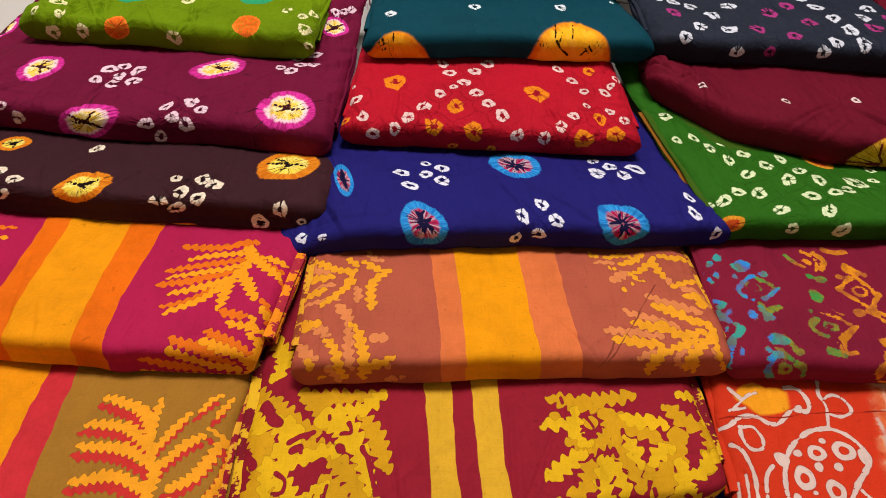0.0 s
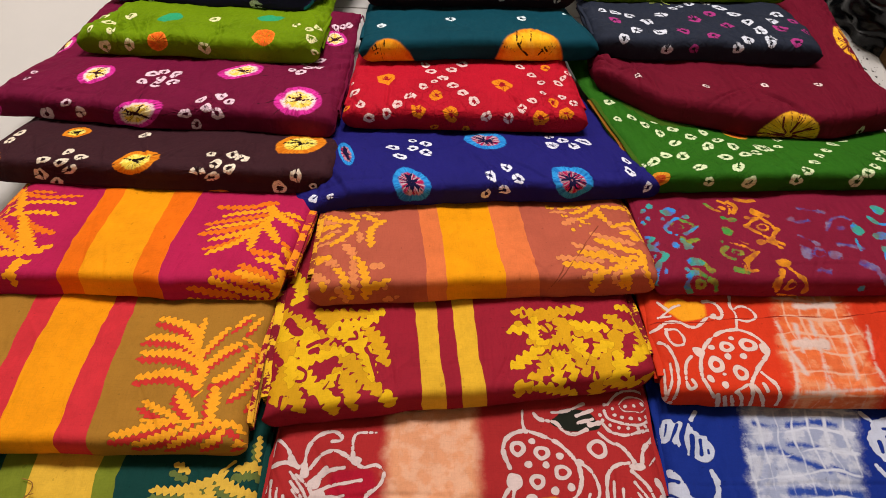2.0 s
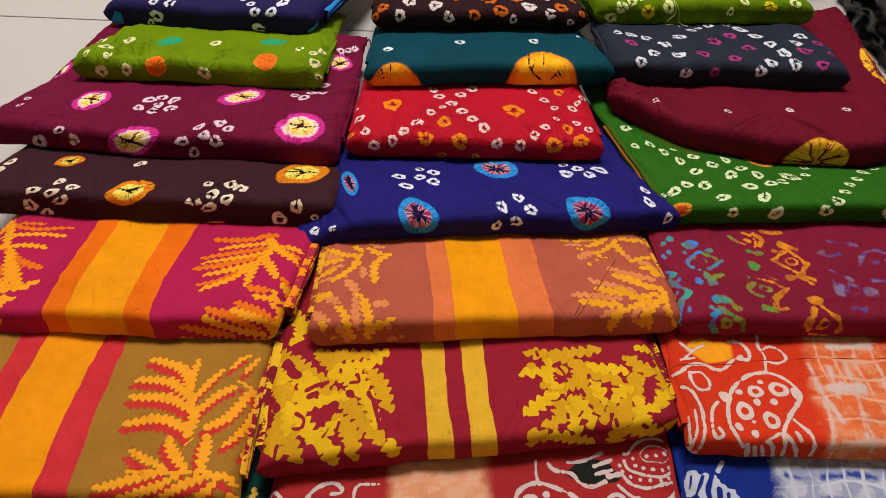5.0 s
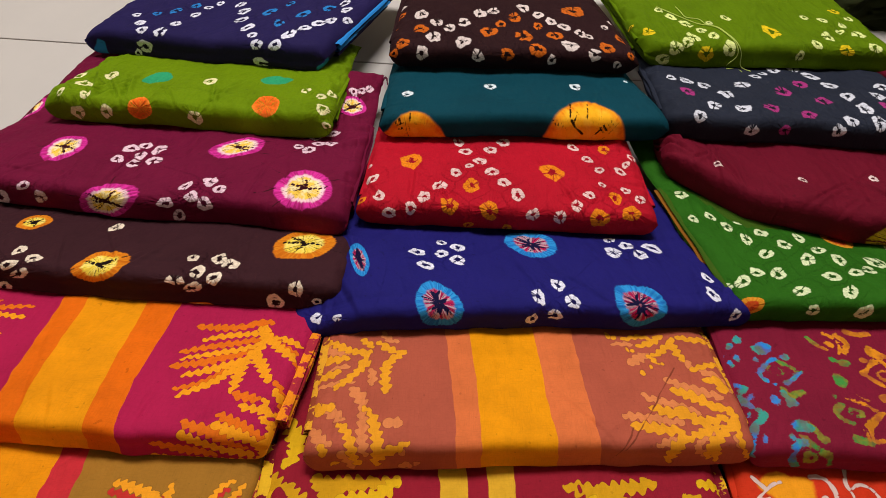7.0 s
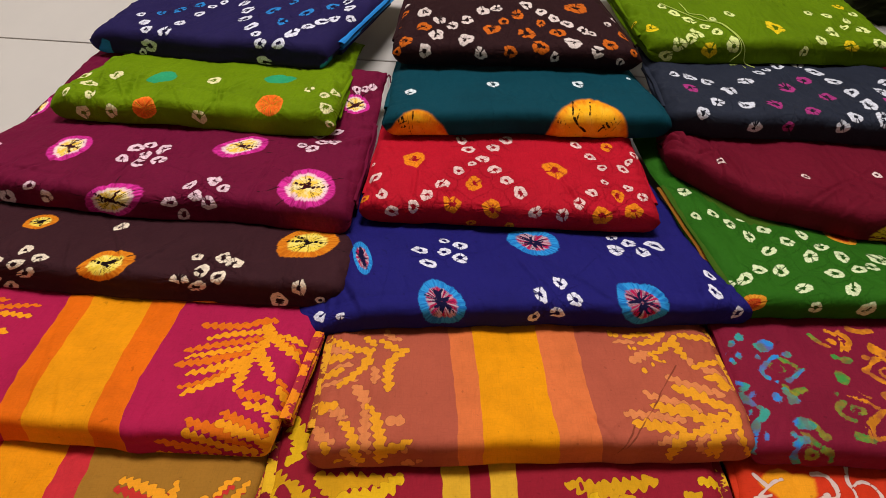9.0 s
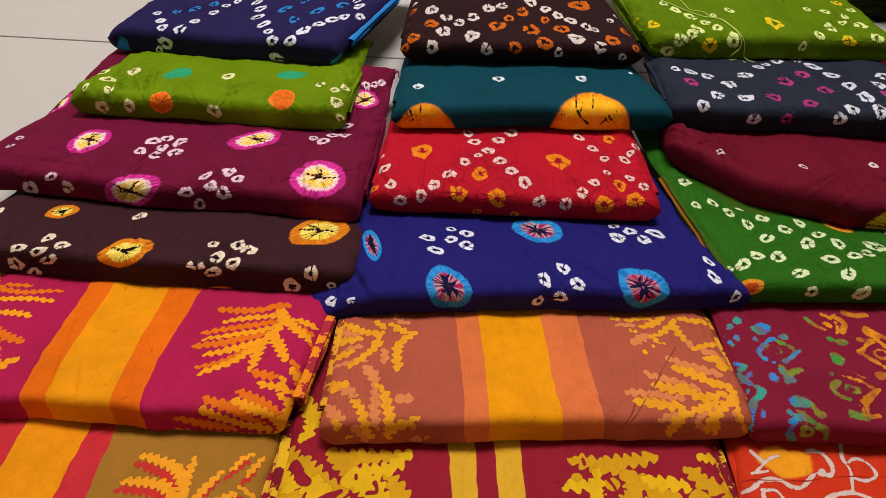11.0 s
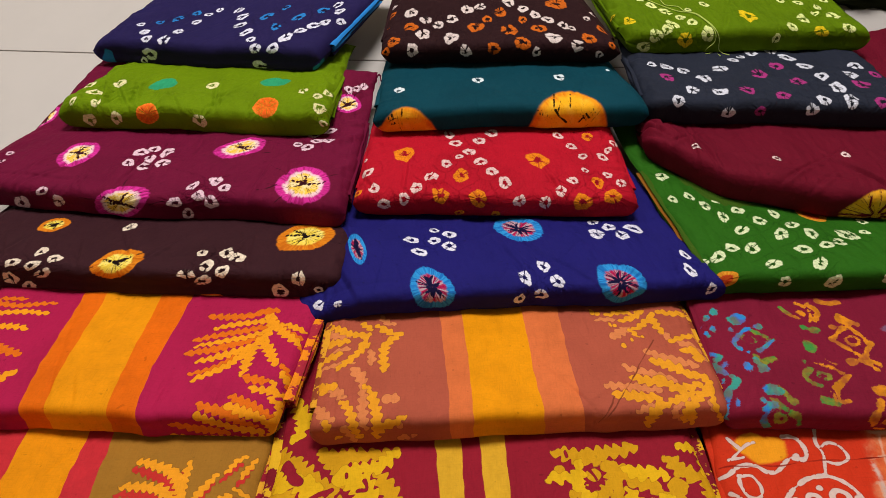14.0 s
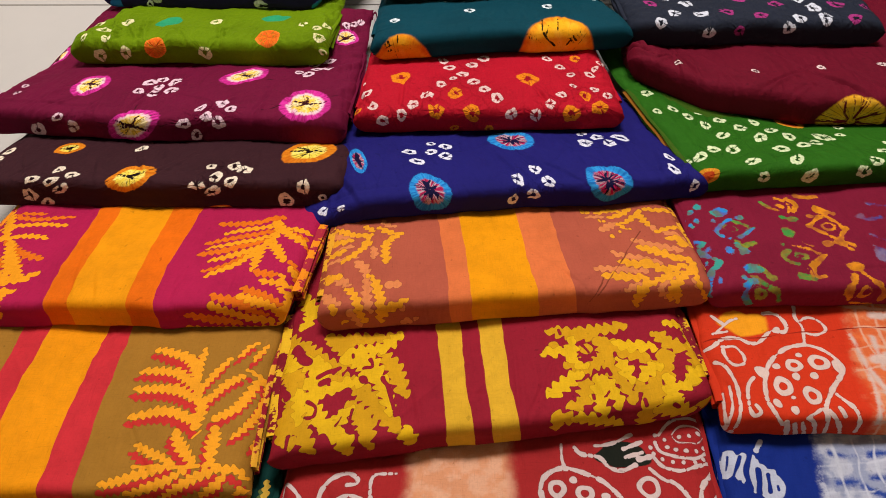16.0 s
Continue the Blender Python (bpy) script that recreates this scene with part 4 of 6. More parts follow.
    p.cord("line", 2, (269.2, 148), (267.5, 154.8), (268, 168.5))
    p.cord("line", 2.4, (249.5, 81), (243.4, 68.2), (246.5, 52.3))
    p.cord("line", 2.4, (255.4, 81.2), (253.4, 72.1))
    p.cord("line", 2.3, (281.4, 69), (281.2, 51.8))
    p.cord("line", 1.7, (292.9, 65.3), (291, 52.1))
    p.cord("line", 2.3, (304.7, 66.8), (305.4, 52.5))
    p.cord("line", 2.1, (327.4, 108.7), (335.8, 102.7), (341.2, 90.3), (341.3, 77.6), (335.8, 67.4), (330.3, 70), (332.2, 76.2))
    p.cord("line", 2.6, (281.1, 165.2), (287.4, 158.8), (303.6, 156.2), (312.5, 146), (325.1, 142.5), (338.7, 148.5))
    p.cord("line", 2, (301.1, 167), (318, 168.8), (339.1, 178.5))
    p.cord("line", 2.7, (328.8, 163.6), (348.2, 172))
    p.cord("line", 2.6, (329.8, 155.1), (346.9, 161.5))
    p.cord("line", 3.9, (342.7, 154.5), (352.6, 156.3))
    p.cord("line", 2.3, (356.1, 157.5), (364.5, 147.1), (386.7, 142.3), (416.7, 154.1))
    p.cord("line", 2, (361.6, 171.7), (363.6, 163), (372.8, 158.4), (395.4, 153.1), (411.4, 162.3))
    p.cord("line", 1.8, (365.9, 178.3), (378.1, 189.9), (396.6, 193.5), (412.3, 194.3))
    p.cord("line", 1.1, (377.8, 177), (387.6, 184.2), (405.3, 185.5), (411.9, 180.4), (401.6, 168.8), (384.9, 169.2), (377.8, 177))
    p.cord("line", 1.9, (351.1, 145.4), (359.6, 137), (365.6, 133.4))
    p.cord("line", 2.5, (368.7, 133.1), (377, 125.6), (383.6, 111.1))
    p.cord("line", 2.6, (390.8, 106.8), (396, 123.4), (411, 142))
    p.cord("line", 1, (398.1, 106.8), (415.9, 128.4))
    p.cord("line", 2.5, (349.2, 71.6), (351.4, 93.8), (361.2, 108), (377.5, 111.6))
    p.cord("line", 2, (349.2, 71.6), (352.1, 53.9))
    p.cord("line", 1.8, (358.3, 91.7), (356.4, 71.6), (361.9, 53.5))
    p.cord("line", 1.7, (365.7, 83.3), (364.8, 67.6), (369.4, 53.2))
    p.cord("line", 1.7, (371.9, 73.8), (373.7, 58.7), (377.7, 51.2))
    p.cord("line", 2.4, (378.4, 101.9), (390.8, 87.4), (396.6, 71.8), (399.8, 56.8))
    p.cord("line", 1.8, (379.2, 90.3), (389.5, 71.7), (394, 53.5))
    p.cord("line", 1.8, (380.2, 79.4), (386.5, 65.8), (388.2, 53.9))
    p.cord("line", 4.8, (400.5, 62.7), (408, 80.4), (403.8, 91.8))


def dye_m2(p):
    p.band("yellow", ((160, 155), (163, 93), (164, 20)), ((185, 155), (185, 93), (191, 20)))
    p.band("yellow", ((204, 156), (205, 92), (207, 25)), ((229, 153), (228, 90), (233, 26)))
    p.leaf("ink", 4.8, (46.7, 165.3), (70.8, 162.1), (100.2, 161.5))
    p.leaf("ink", 4.6, (23.7, 161.3), (41.6, 141), (62.6, 130.9))
    p.leaf("ink", 4.8, (46.5, 167.4), (65, 151.1), (73.8, 130.2))
    p.leaf("ink", 5.9, (-4.4, 182), (7.4, 166.5), (16.3, 159.5))
    p.leaf("ink", 5, (104.2, 139.5), (116.4, 116.3), (125.1, 90.8))
    p.leaf("ink", 7.2, (6.2, 135.8), (18.6, 121.7), (17.6, 94.3))
    p.leaf("ink", 4.5, (52.5, 120.8), (75.5, 110.6), (86.4, 113.3))
    p.leaf("ink", 6.8, (15.7, 86), (14.5, 71.1), (18.4, 53.9))
    p.leaf("ink", 5.7, (77.4, 83.3), (89.1, 65.4), (91.9, 40.8))
    p.leaf("ink", 4.7, (99, 75.7), (108.6, 66.2), (118.2, 55))
    p.leaf("ink", 5.2, (27.3, 80.2), (34.2, 58.6), (41.5, 42.2))
    p.leaf("ink", 5.4, (75.9, 106.1), (88.6, 94.4), (98.9, 78.5))
    p.leaf("ink", 0.3, (93, 184.7), (80.3, 190.6), (67.6, 197.1))
    p.leaf("ink", 3.5, (106.3, 156.9), (111, 159.5), (119.2, 161.4))
    p.leaf("over", 4.6, (72, 149.5), (100.9, 147.2), (118, 159.7))
    p.leaf("over", 7.4, (70, 140.9), (86.1, 131), (102, 108.2))
    p.leaf("over", 4.2, (97.4, 112), (106.8, 92.4), (112.7, 70.9))
    p.leaf("over", 6.2, (21.9, 141.4), (40.2, 131.4), (34.5, 112.6))
    p.leaf("over", 4.5, (43.6, 100.9), (64.5, 109.5), (82.4, 107.6))
    p.leaf("over", 5.3, (33.2, 97.5), (47, 71.3), (59.1, 54.1))
    p.leaf("over", 4.7, (73.5, 79.4), (65.5, 69.3), (59.5, 62))
    p.leaf("over", 5.6, (59.1, 54.1), (69.4, 51.3), (71.6, 35))
    p.leaf("over", 5.6, (125.3, 48.8), (126.7, 44.4), (127.9, 39.1))
    p.leaf("over", 5.1, (10.2, 229.8), (23.1, 208.9), (16.9, 187.8))
    p.leaf("over", 5.6, (-4.3, 164), (6.3, 146), (14.4, 138))
    p.leaf("over", 4.9, (44.2, 121.3), (38, 102.8), (33.6, 94.2))
    p.leaf("over", 4.4, (22, 105.4), (26.2, 89.3), (25.4, 74.8))
    p.leaf("ink", 4.6, (279, 143.6), (298.4, 136.8), (314.8, 130.2))
    p.leaf("ink", 4.2, (304.9, 139.3), (328.8, 137.9), (353.8, 141.8))
    p.leaf("ink", 6.3, (330.4, 121.6), (349.3, 107.1), (362.4, 97.5))
    p.leaf("ink", 4.3, (288.3, 101.9), (300.8, 94.9), (318.3, 97.6))
    p.leaf("ink", 4.6, (301, 83.2), (293.4, 60.5), (281.4, 53.7))
    p.leaf("ink", 4.7, (326.5, 95.9), (331.8, 74.8), (338.6, 55.5))
    p.leaf("ink", 4.7, (285.5, 38.6), (268.5, 43.9), (267.4, 30.9))
    p.leaf("ink", 5, (384.9, 124.5), (396.4, 107.6), (414.3, 96.3))
    p.leaf("ink", 6.1, (417.7, 104.5), (412.4, 81.2), (400.4, 66.5))
    p.leaf("ink", 7.4, (384.6, 93.1), (368.3, 68.7), (354.7, 49.2))
    p.leaf("ink", 4.2, (344.8, 73.5), (350.5, 65.1), (355.8, 58.6))
    p.leaf("ink", 5.8, (354.2, 43.9), (352, 33.4), (353.5, 12.1))
    p.leaf("ink", 6.1, (408.8, 30.6), (410.6, 35.3), (413.9, 38.8))
    p.leaf("ink", 4.4, (325.2, 123.9), (326.3, 106), (312.7, 97.9))
    p.leaf("over", 3.8, (285.6, 117.1), (277, 117.2), (267.2, 117.4))
    p.leaf("over", 4.9, (341, 118.3), (360.2, 113), (374.1, 107.5))
    p.leaf("over", 4.7, (294.1, 89.7), (281.4, 81.2), (266, 71.5))
    p.leaf("over", 4.6, (312.1, 79.6), (307.3, 60.6), (310.5, 47.3))
    p.leaf("over", 3.9, (319.1, 78.1), (322.6, 61.6), (326.1, 48.5))
    p.leaf("over", 4.9, (285.4, 42.1), (304.1, 36.9), (327.4, 22.2))
    p.leaf("over", 2.9, (397, 134), (419.2, 127.5), (414.8, 103.4))
    p.leaf("over", 4.6, (409, 74.9), (398.5, 65.7), (388.1, 58.8))
    p.leaf("over", 4.7, (352.9, 77.2), (362.5, 81.6), (371.4, 84.6))
    p.leaf("over", 5.8, (378.3, 67.2), (376.7, 45.1), (395.9, 28.8))
    p.leaf("over", 5.2, (365.1, 40.2), (377.3, 31.8), (390.8, 26.3))
    p.leaf("over", 4.4, (299.3, 126.8), (292.9, 110.6), (302.7, 98))
    p.leaf("over", 3.7, (337.8, 97.2), (340.2, 85.8), (339.7, 74.3))
    p.blob("ink", 278.5, 125.3, 5.1, 5.1, -0.20)
    p.blob("ink", 309.3, 117.1, 7.4, 6.1, -0.26)
    p.cut("ink over", 3.3, (41.4, 121.5), (49.2, 126.1), (60, 129.5))
    p.cut("ink over", 4.4, (45, 113.6), (50.7, 117.1))
    p.cut("ink over", 4.8, (64.1, 84.4), (60.3, 95.8), (70.7, 101.4))
    p.cut("ink over", 2.1, (33.6, 94.2), (41.4, 86.7), (41.1, 76.3), (33.4, 75.7))
    p.cut("ink over", 2.3, (72.9, 140.4), (72.4, 145.2))
    p.cut("ink over", 2.3, (90.3, 134.1), (93.8, 124.9), (84.5, 123.4))
    p.cut("ink over", 4.4, (85.4, 112.2), (86.7, 108.7))
    p.cut("ink over", 1.5, (74.2, 56.6), (77.8, 78.5))
    p.cut("ink over", 1.6, (67.9, 71.8), (63.4, 64))
    p.cut("ink over", 6, (12, 160.3), (27.7, 140.1))
    p.cut("ink over", 4.5, (3.5, 118.1), (12.4, 103))
    p.cut("ink over", 4.1, (51.4, 54.7), (56.8, 44.2))
    p.cut("ink over", 2.1, (81.9, 55.4), (84, 28.5))
    p.cut("ink over", 2.7, (105.7, 111.1), (111.7, 91.8), (115.8, 76.1))
    p.cut("ink over", 2.1, (47, 57.5), (40, 65.9))
    p.cut("ink over", 2, (18.9, 48.8), (20.2, 58.8))
    p.cut("ink over", 1.7, (287.8, 137.2), (286.5, 142.9))
    p.cut("ink over", 1.7, (306.4, 124.6), (311.6, 112.2))
    p.cut("ink over", 2.2, (300.5, 106.2), (311.1, 103.2))
    p.cut("ink over", 2.5, (325.7, 81.8), (324.6, 88.5))
    p.cut("ink over", 1.5, (325.9, 66.5), (327.6, 64.9))
    p.cut("ink over", 1.1, (298.1, 82.6), (305.1, 88.9))
    p.cut("ink over", 2.1, (302.6, 65.8), (302.6, 61))
    p.cut("ink over", 5.3, (395, 87.9), (390.7, 70.4))
    p.cut("ink over", 2.6, (350.1, 53), (351.7, 47))
    p.cut("ink over", 2.7, (376.8, 42.2), (381.4, 39.4))
    p.cut("ink over", 1, (370.4, 68.4), (370.1, 63.6))
    p.cut("ink over", 1.1, (399.6, 118.6), (401.9, 115))
    p.cut("ink over", 1.3, (407, 113.6), (408.7, 110.4))
    p.cut("ink over", 3.7, (333.1, 43.5), (339.5, 31.1))


def dye_m3(p):
    p.band("orange", ((124, 183), (131, 100), (134, 31)), ((257, 188), (255, 95), (260, 36)))
    p.band("yellow", ((149, 181), (154, 97), (156, 26)), ((217, 184), (217, 97), (223, 31)))
    p.hair("mark", (349, 133), (304, 72), (282, 41))
    p.hair("mark", (292, 65), (274, 32))
    p.leaf("ink", 3.7, (3.4, 175.4), (27.8, 160.3), (46.3, 156.5))
    p.leaf("ink", 4.2, (0, 155), (9, 149.3), (23.9, 149.7))
    p.leaf("ink", 4, (20.3, 132.2), (7.7, 129.2), (-3.9, 121.9))
    p.leaf("ink", 3.3, (22, 111.4), (33.6, 125.5), (47.9, 144.4))
    p.leaf("ink", 4.1, (80.1, 154.9), (67.1, 138.5), (67.4, 104.6))
    p.leaf("ink", 3.6, (56.6, 170.6), (66.5, 162), (74.2, 155.2))
    p.leaf("ink", 3.1, (37.8, 175.3), (43.8, 171.6), (49.4, 164.8))
    p.leaf("ink", 4.6, (-4.4, 96.7), (7.9, 89.1), (18.8, 92.2))
    p.leaf("ink", 3.6, (29.9, 70.6), (40.3, 54), (47.8, 27.1))
    p.leaf("ink", 4.1, (57.9, 80.1), (64.5, 56.3), (63.1, 26.6))
    p.leaf("ink", 4, (64.9, 31.2), (71.3, 41.8), (75.2, 40.1))
    p.leaf("ink", 3, (79.3, 41.8), (85.3, 46.2), (90.2, 50.1))
    p.leaf("ink", 3, (17.1, 50.1), (17.9, 46.5), (18.4, 42))
    p.leaf("ink", 2.2, (48.9, 88.4), (52.5, 85.7), (56.5, 83.3))
    p.leaf("ink", 2, (24.6, 24.4), (27.3, 27.3), (30.9, 27.6))
    p.leaf("ink", 1, (-1.5, 82.1), (-0.6, 66), (0.6, 54.1))
    p.leaf("ink", 2.9, (39.8, 140.9), (43.5, 147), (46.4, 151.6))
    p.leaf("pale", 4.2, (0, 169.4), (5.8, 162.7), (22.6, 156.3))
    p.leaf("pale", 4.8, (38.4, 109.9), (45.1, 99), (48.8, 89))
    p.leaf("pale", 3.9, (15.7, 87.3), (22.8, 82.1), (30.6, 76.7))
    p.leaf("pale", 4.9, (6.1, 66.8), (13.9, 58.2), (20.4, 51.6))
    p.leaf("pale", 4.2, (49.6, 82.4), (51.3, 59.9), (53.6, 40.1))
    p.leaf("pale", 4.6, (74.5, 70.2), (78.2, 69.4), (82.4, 68.2))
    p.leaf("pale", 2.3, (37.3, 119.2), (18.2, 118.2), (1, 115.1))
    p.leaf("pale", 2.3, (28.5, 139.8), (18.7, 137.9), (12, 136.9))
    p.leaf("pale", 3.4, (52.3, 133.6), (54.6, 123.9), (53.3, 115.2))
    p.leaf("pale", 4.1, (35.9, 38.9), (40.4, 31.7), (45, 21.2))
    p.leaf("pale", 3, (85.3, 38.3), (84.3, 41.1), (83.3, 43.4))
    p.leaf("pale", 3.1, (93.6, 21.6), (89.5, 22), (84.9, 20.7))
    p.leaf("pale", 2.5, (101.4, 26.4), (100.8, 25.5), (100.3, 23.8))
    p.leaf("pale", 3.6, (58.3, 184.5), (68.3, 174.4), (72.6, 173.9))
    p.leaf("ink", 2.5, (308.4, 175.1), (328.2, 180.2), (338.3, 173.9))
    p.leaf("ink", 3.5, (323.7, 165.2), (336.9, 169.3), (348.4, 177.4))
    p.leaf("ink", 3.3, (368.4, 175.3), (381.1, 170.1), (400.5, 170.4))
    p.leaf("ink", 3.2, (359.2, 172.3), (358.5, 154.5), (361.9, 141.9))
    p.leaf("ink", 2.9, (357.1, 167.4), (344.9, 157.2), (335.9, 150.8))
    p.leaf("ink", 2.9, (330.6, 149.1), (332.5, 143.9), (334.3, 138.6))
    p.leaf("ink", 2.9, (367.5, 129.1), (383.5, 134), (398.7, 138.8))
    p.leaf("ink", 5.1, (377, 114.3), (384.2, 110.7), (384.9, 101.6))
    p.leaf("ink", 4.4, (340.2, 104.3), (355.7, 96.2), (368.2, 85.9))
    p.leaf("ink", 3.3, (365.9, 87.1), (377.1, 82.6), (382.6, 74.4))
    p.leaf("ink", 4.2, (313, 84.6), (326.7, 80.2), (341, 75.9))
    p.leaf("ink", 4.2, (339.9, 80.6), (352.5, 70.3), (372.4, 72.6))
    p.leaf("ink", 4.5, (294.2, 66.3), (314.1, 62.5), (332.8, 61))
    p.leaf("ink", 3.6, (336.1, 51.9), (350.3, 57.4), (364.9, 64.6))
    p.leaf("ink", 4.5, (380.6, 67.2), (360.4, 48.7), (354.1, 29.2))
    p.leaf("ink", 4.7, (332.3, 53.1), (323.7, 42.7), (321.4, 26))
    p.leaf("ink", 2.6, (381, 72.1), (381.7, 52.3), (384.3, 43.2))
    p.leaf("ink", 2.3, (385.9, 38.1), (392.7, 25.7), (393.6, 17.4))
    p.leaf("ink", 2.6, (363.7, 39.3), (362.4, 30.6), (361.9, 23.6))
    p.leaf("pale", 3.8, (337.5, 116.8), (358.4, 104.3), (377.8, 94.9))
    p.leaf("pale", 3.6, (307.9, 96.1), (329.2, 89.1), (352.8, 79.4))
    p.leaf("pale", 3.5, (286, 77.3), (309.1, 73.3), (334.1, 69.4))
    p.leaf("pale", 3, (327.2, 53.4), (317.8, 49.1), (308.5, 44.7))
    p.leaf("pale", 3.1, (346.6, 47.5), (355.4, 53.8), (364, 61.6))
    p.leaf("pale", 4.3, (375.1, 126.6), (384.2, 118.4), (390.2, 105.1))
    p.leaf("pale", 3.4, (366.7, 132.1), (363.7, 136.9), (360.7, 143.7))
    p.leaf("pale", 3, (296.9, 166.9), (304.2, 166.8), (313.7, 167.9))
    p.leaf("pale", 4.6, (307.2, 139.1), (316.5, 145), (326.7, 151.4))
    p.leaf("pale", 1.4, (397.4, 149.9), (395.2, 137.4), (395.2, 129.4))
    p.leaf("pale", 3.6, (343.1, 42), (350.1, 36.1), (357.7, 29))
    p.leaf("pale", 2.5, (379.1, 52.1), (379.6, 49.5), (381.2, 44.1))
    p.blob("ink", 314.9, 126.1, 3.4, 4.2, 0.00)
    p.blob("ink", 294.3, 181.1, 2.6, 5.6, -0.04)
    p.blob("ink", 299.7, 177.6, 3.1, 3.7, -0.15)
    p.blob("ink", 309.7, 157.9, 2, 4.8, 0.11)
    p.blob("ink", 314.7, 157, 2.8, 3.6, -0.11)
    p.blob("ink", 326.2, 134.7, 2, 3.4, -0.06)
    p.blob("ink", 339.4, 138.2, 2, 2.7, -0.06)


def dye_m4(p):
    p.mark("sun", 280.5, 141.2, 28, 27, -0.08)
    p.mark("sun", 354.2, 50.1, 26.7, 29, -0.02)
    p.mark("sun", 155, 50.3, 24.2, 31.8, -0.06)
    p.mark("sun", 91, 119, 10.1, 27.6, -0.08)
    p.mark("dot", 280.9, 73.5, 7.5, 9.4, -0.05)
    p.mark("dot", 255, 55.6, 6.8, 9.9, -0.06)
    p.mark("dot", 286.9, 51.8, 7.3, 8.4, -0.09)
    p.mark("dot", 266.6, 35.1, 7.4, 7.7, 0.01)
    p.mark("dot", 244, 29.2, 6.4, 7.1, -0.06)
    p.mark("dot", 366, 131.9, 8.4, 9.4, -0.08)
    p.mark("dot", 385.1, 142, 8.6, 7.2, -0.05)
    p.mark("dot", 392.1, 125, 7.8, 8, -0.06)
    p.mark("dot", 411.4, 137.7, 9.9, 9.2, 0.13)
    p.mark("dot", 372.1, 154.5, 6.9, 4.6, -0.04)
    p.mark("dot", 443.1, 85.6, 5.3, 7.9, 0.04)
    p.mark("dot", 433.2, 59.3, 6, 10.7, -0.05)
    p.mark("dot", 449, 34.2, 5.4, 9.2, -0.04)
    p.mark("dot", 33.8, 53.3, 6.7, 6.2, -0.44)
    p.mark("dot", 53.5, 45.8, 4.8, 4.2, -0.32)
    p.mark("dot", 14.7, 47.6, 5, 3, -0.43)
    p.mark("dot", 153.8, 127, 8.1, 6.7, 0.05)
    p.mark("dot", 157.4, 106, 8.6, 6.8, 0.06)
    p.mark("dot", 179, 124.9, 7.8, 6, -0.08)
    p.mark("dot", 198.9, 133.7, 8.5, 6.6, 0.13)
    p.mark("dot", 192.2, 113.4, 8.7, 7.1, 0.06)
    p.mark("dot", 184.1, 142.8, 5.4, 4.3, -0.12)


def dye_m5(p):
    p.dots(0, (3, 118, 3), (12, 89, 7), (24, 58, 8), (36, 36, 8), (59, 43, 7), (72, 58, 8), (88, 79, 9), (106, 105, 8), (122, 122, 6), (117, 153, 9), (108, 173, 8), (135, 133, 9), (148, 158, 9), (148, 111, 9), (166, 177, 9), (161, 89, 9), (175, 67, 9), (191, 40, 8), (254, 171, 8), (267, 145, 8), (277, 123, 7), (274, 94, 5), (256, 74, 7), (239, 56, 8), (221, 39, 8), (301, 121, 7), (311, 133, 5), (322, 151, 7), (300, 87, 6), (312, 70, 7))
    p.dots(10, (52, 127, 15), (219, 113, 16), (124, 81, 11), (100, 47, 11), (144, 43, 11), (292, 167, 9), (285, 72, 9), (298, 48, 11), (263, 41, 11), (5, 54, 6), (122, 21, 6), (164, 19, 6))


def dye_m6(p):
    p.dots(0, (29, 98, 8), (136, 116, 9), (251, 127, 9), (329, 147, 4))
    p.suns((245, -15, 55.5, 103, 0), (42, -15, 45, 73, 0))
    p.cord("vein", 1.2, (230.5, 76.7), (224.2, 49.9))
    p.cord("vein", 0.8, (234.8, 59.4), (230.1, 46))
    p.cord("vein", 0.5, (250.7, 73.8), (245.1, 48.9))
    p.cord("vein", 0.9, (204.2, 45.8), (207.9, 38.8))
    p.cord("vein", 0.9, (209, 45.4), (211.4, 38.4))
    p.cord("vein", 1, (213.8, 43.1), (216.9, 37.1))
    p.cord("vein", 1, (218, 40.2), (222.1, 33.5))
    p.cord("vein", 1.4, (226, 46.3), (231.3, 37.2))
    p.cord("vein", 1.1, (231.3, 37.2), (240.8, 27.6))
    p.cord("vein", 1, (257.1, 28.5), (261.4, 35.7))
    p.cord("vein", 1, (261, 38.9), (266.3, 31.2))
    p.cord("vein", 1, (264.9, 41.8), (270, 33.6))
    p.cord("vein", 1, (269.5, 44.4), (273.6, 37.6))
    p.cord("vein", 1, (273.7, 47), (276.7, 40.5))
    p.cord("vein", 1.1, (18.9, 42), (24.3, 30.2))
    p.cord("vein", 1.1, (22.8, 45.4), (27, 31.9))
    p.cord("vein", 0.7, (35.2, 52.1), (36.4, 28.7))
    p.cord("vein", 0.9, (19, 36.6), (28.4, 40.2))


def dye_m7(p):
    p.dots(0, (36, 123, 11), (59, 107, 10), (57, 72, 11), (78, 94, 10), (98, 107, 10), (96, 61, 12), (123, 134, 11), (144, 140, 10), (43, 41, 9), (115, 39, 9), (191, 149, 10), (210, 132, 10), (224, 114, 9), (239, 101, 9), (235, 59, 12), (257, 88, 8), (267, 82, 6), (264, 46, 9), (298, 106, 6), (315, 123, 7), (209, 36, 7), (293, 33, 6), (5, 146, 6))
    p.dots(10, (5, 125, 7), (6, 92, 2), (18, 56, 10), (39, 88, 10), (132, 88, 13), (151, 107, 9), (173, 123, 10), (178, 79, 12), (191, 52, 11), (221, 81, 11), (202, 103, 8), (265, 143, 17), (283, 59, 11), (310, 81, 9), (310, 48, 6), (152, 42, 10), (7, 40, 7))


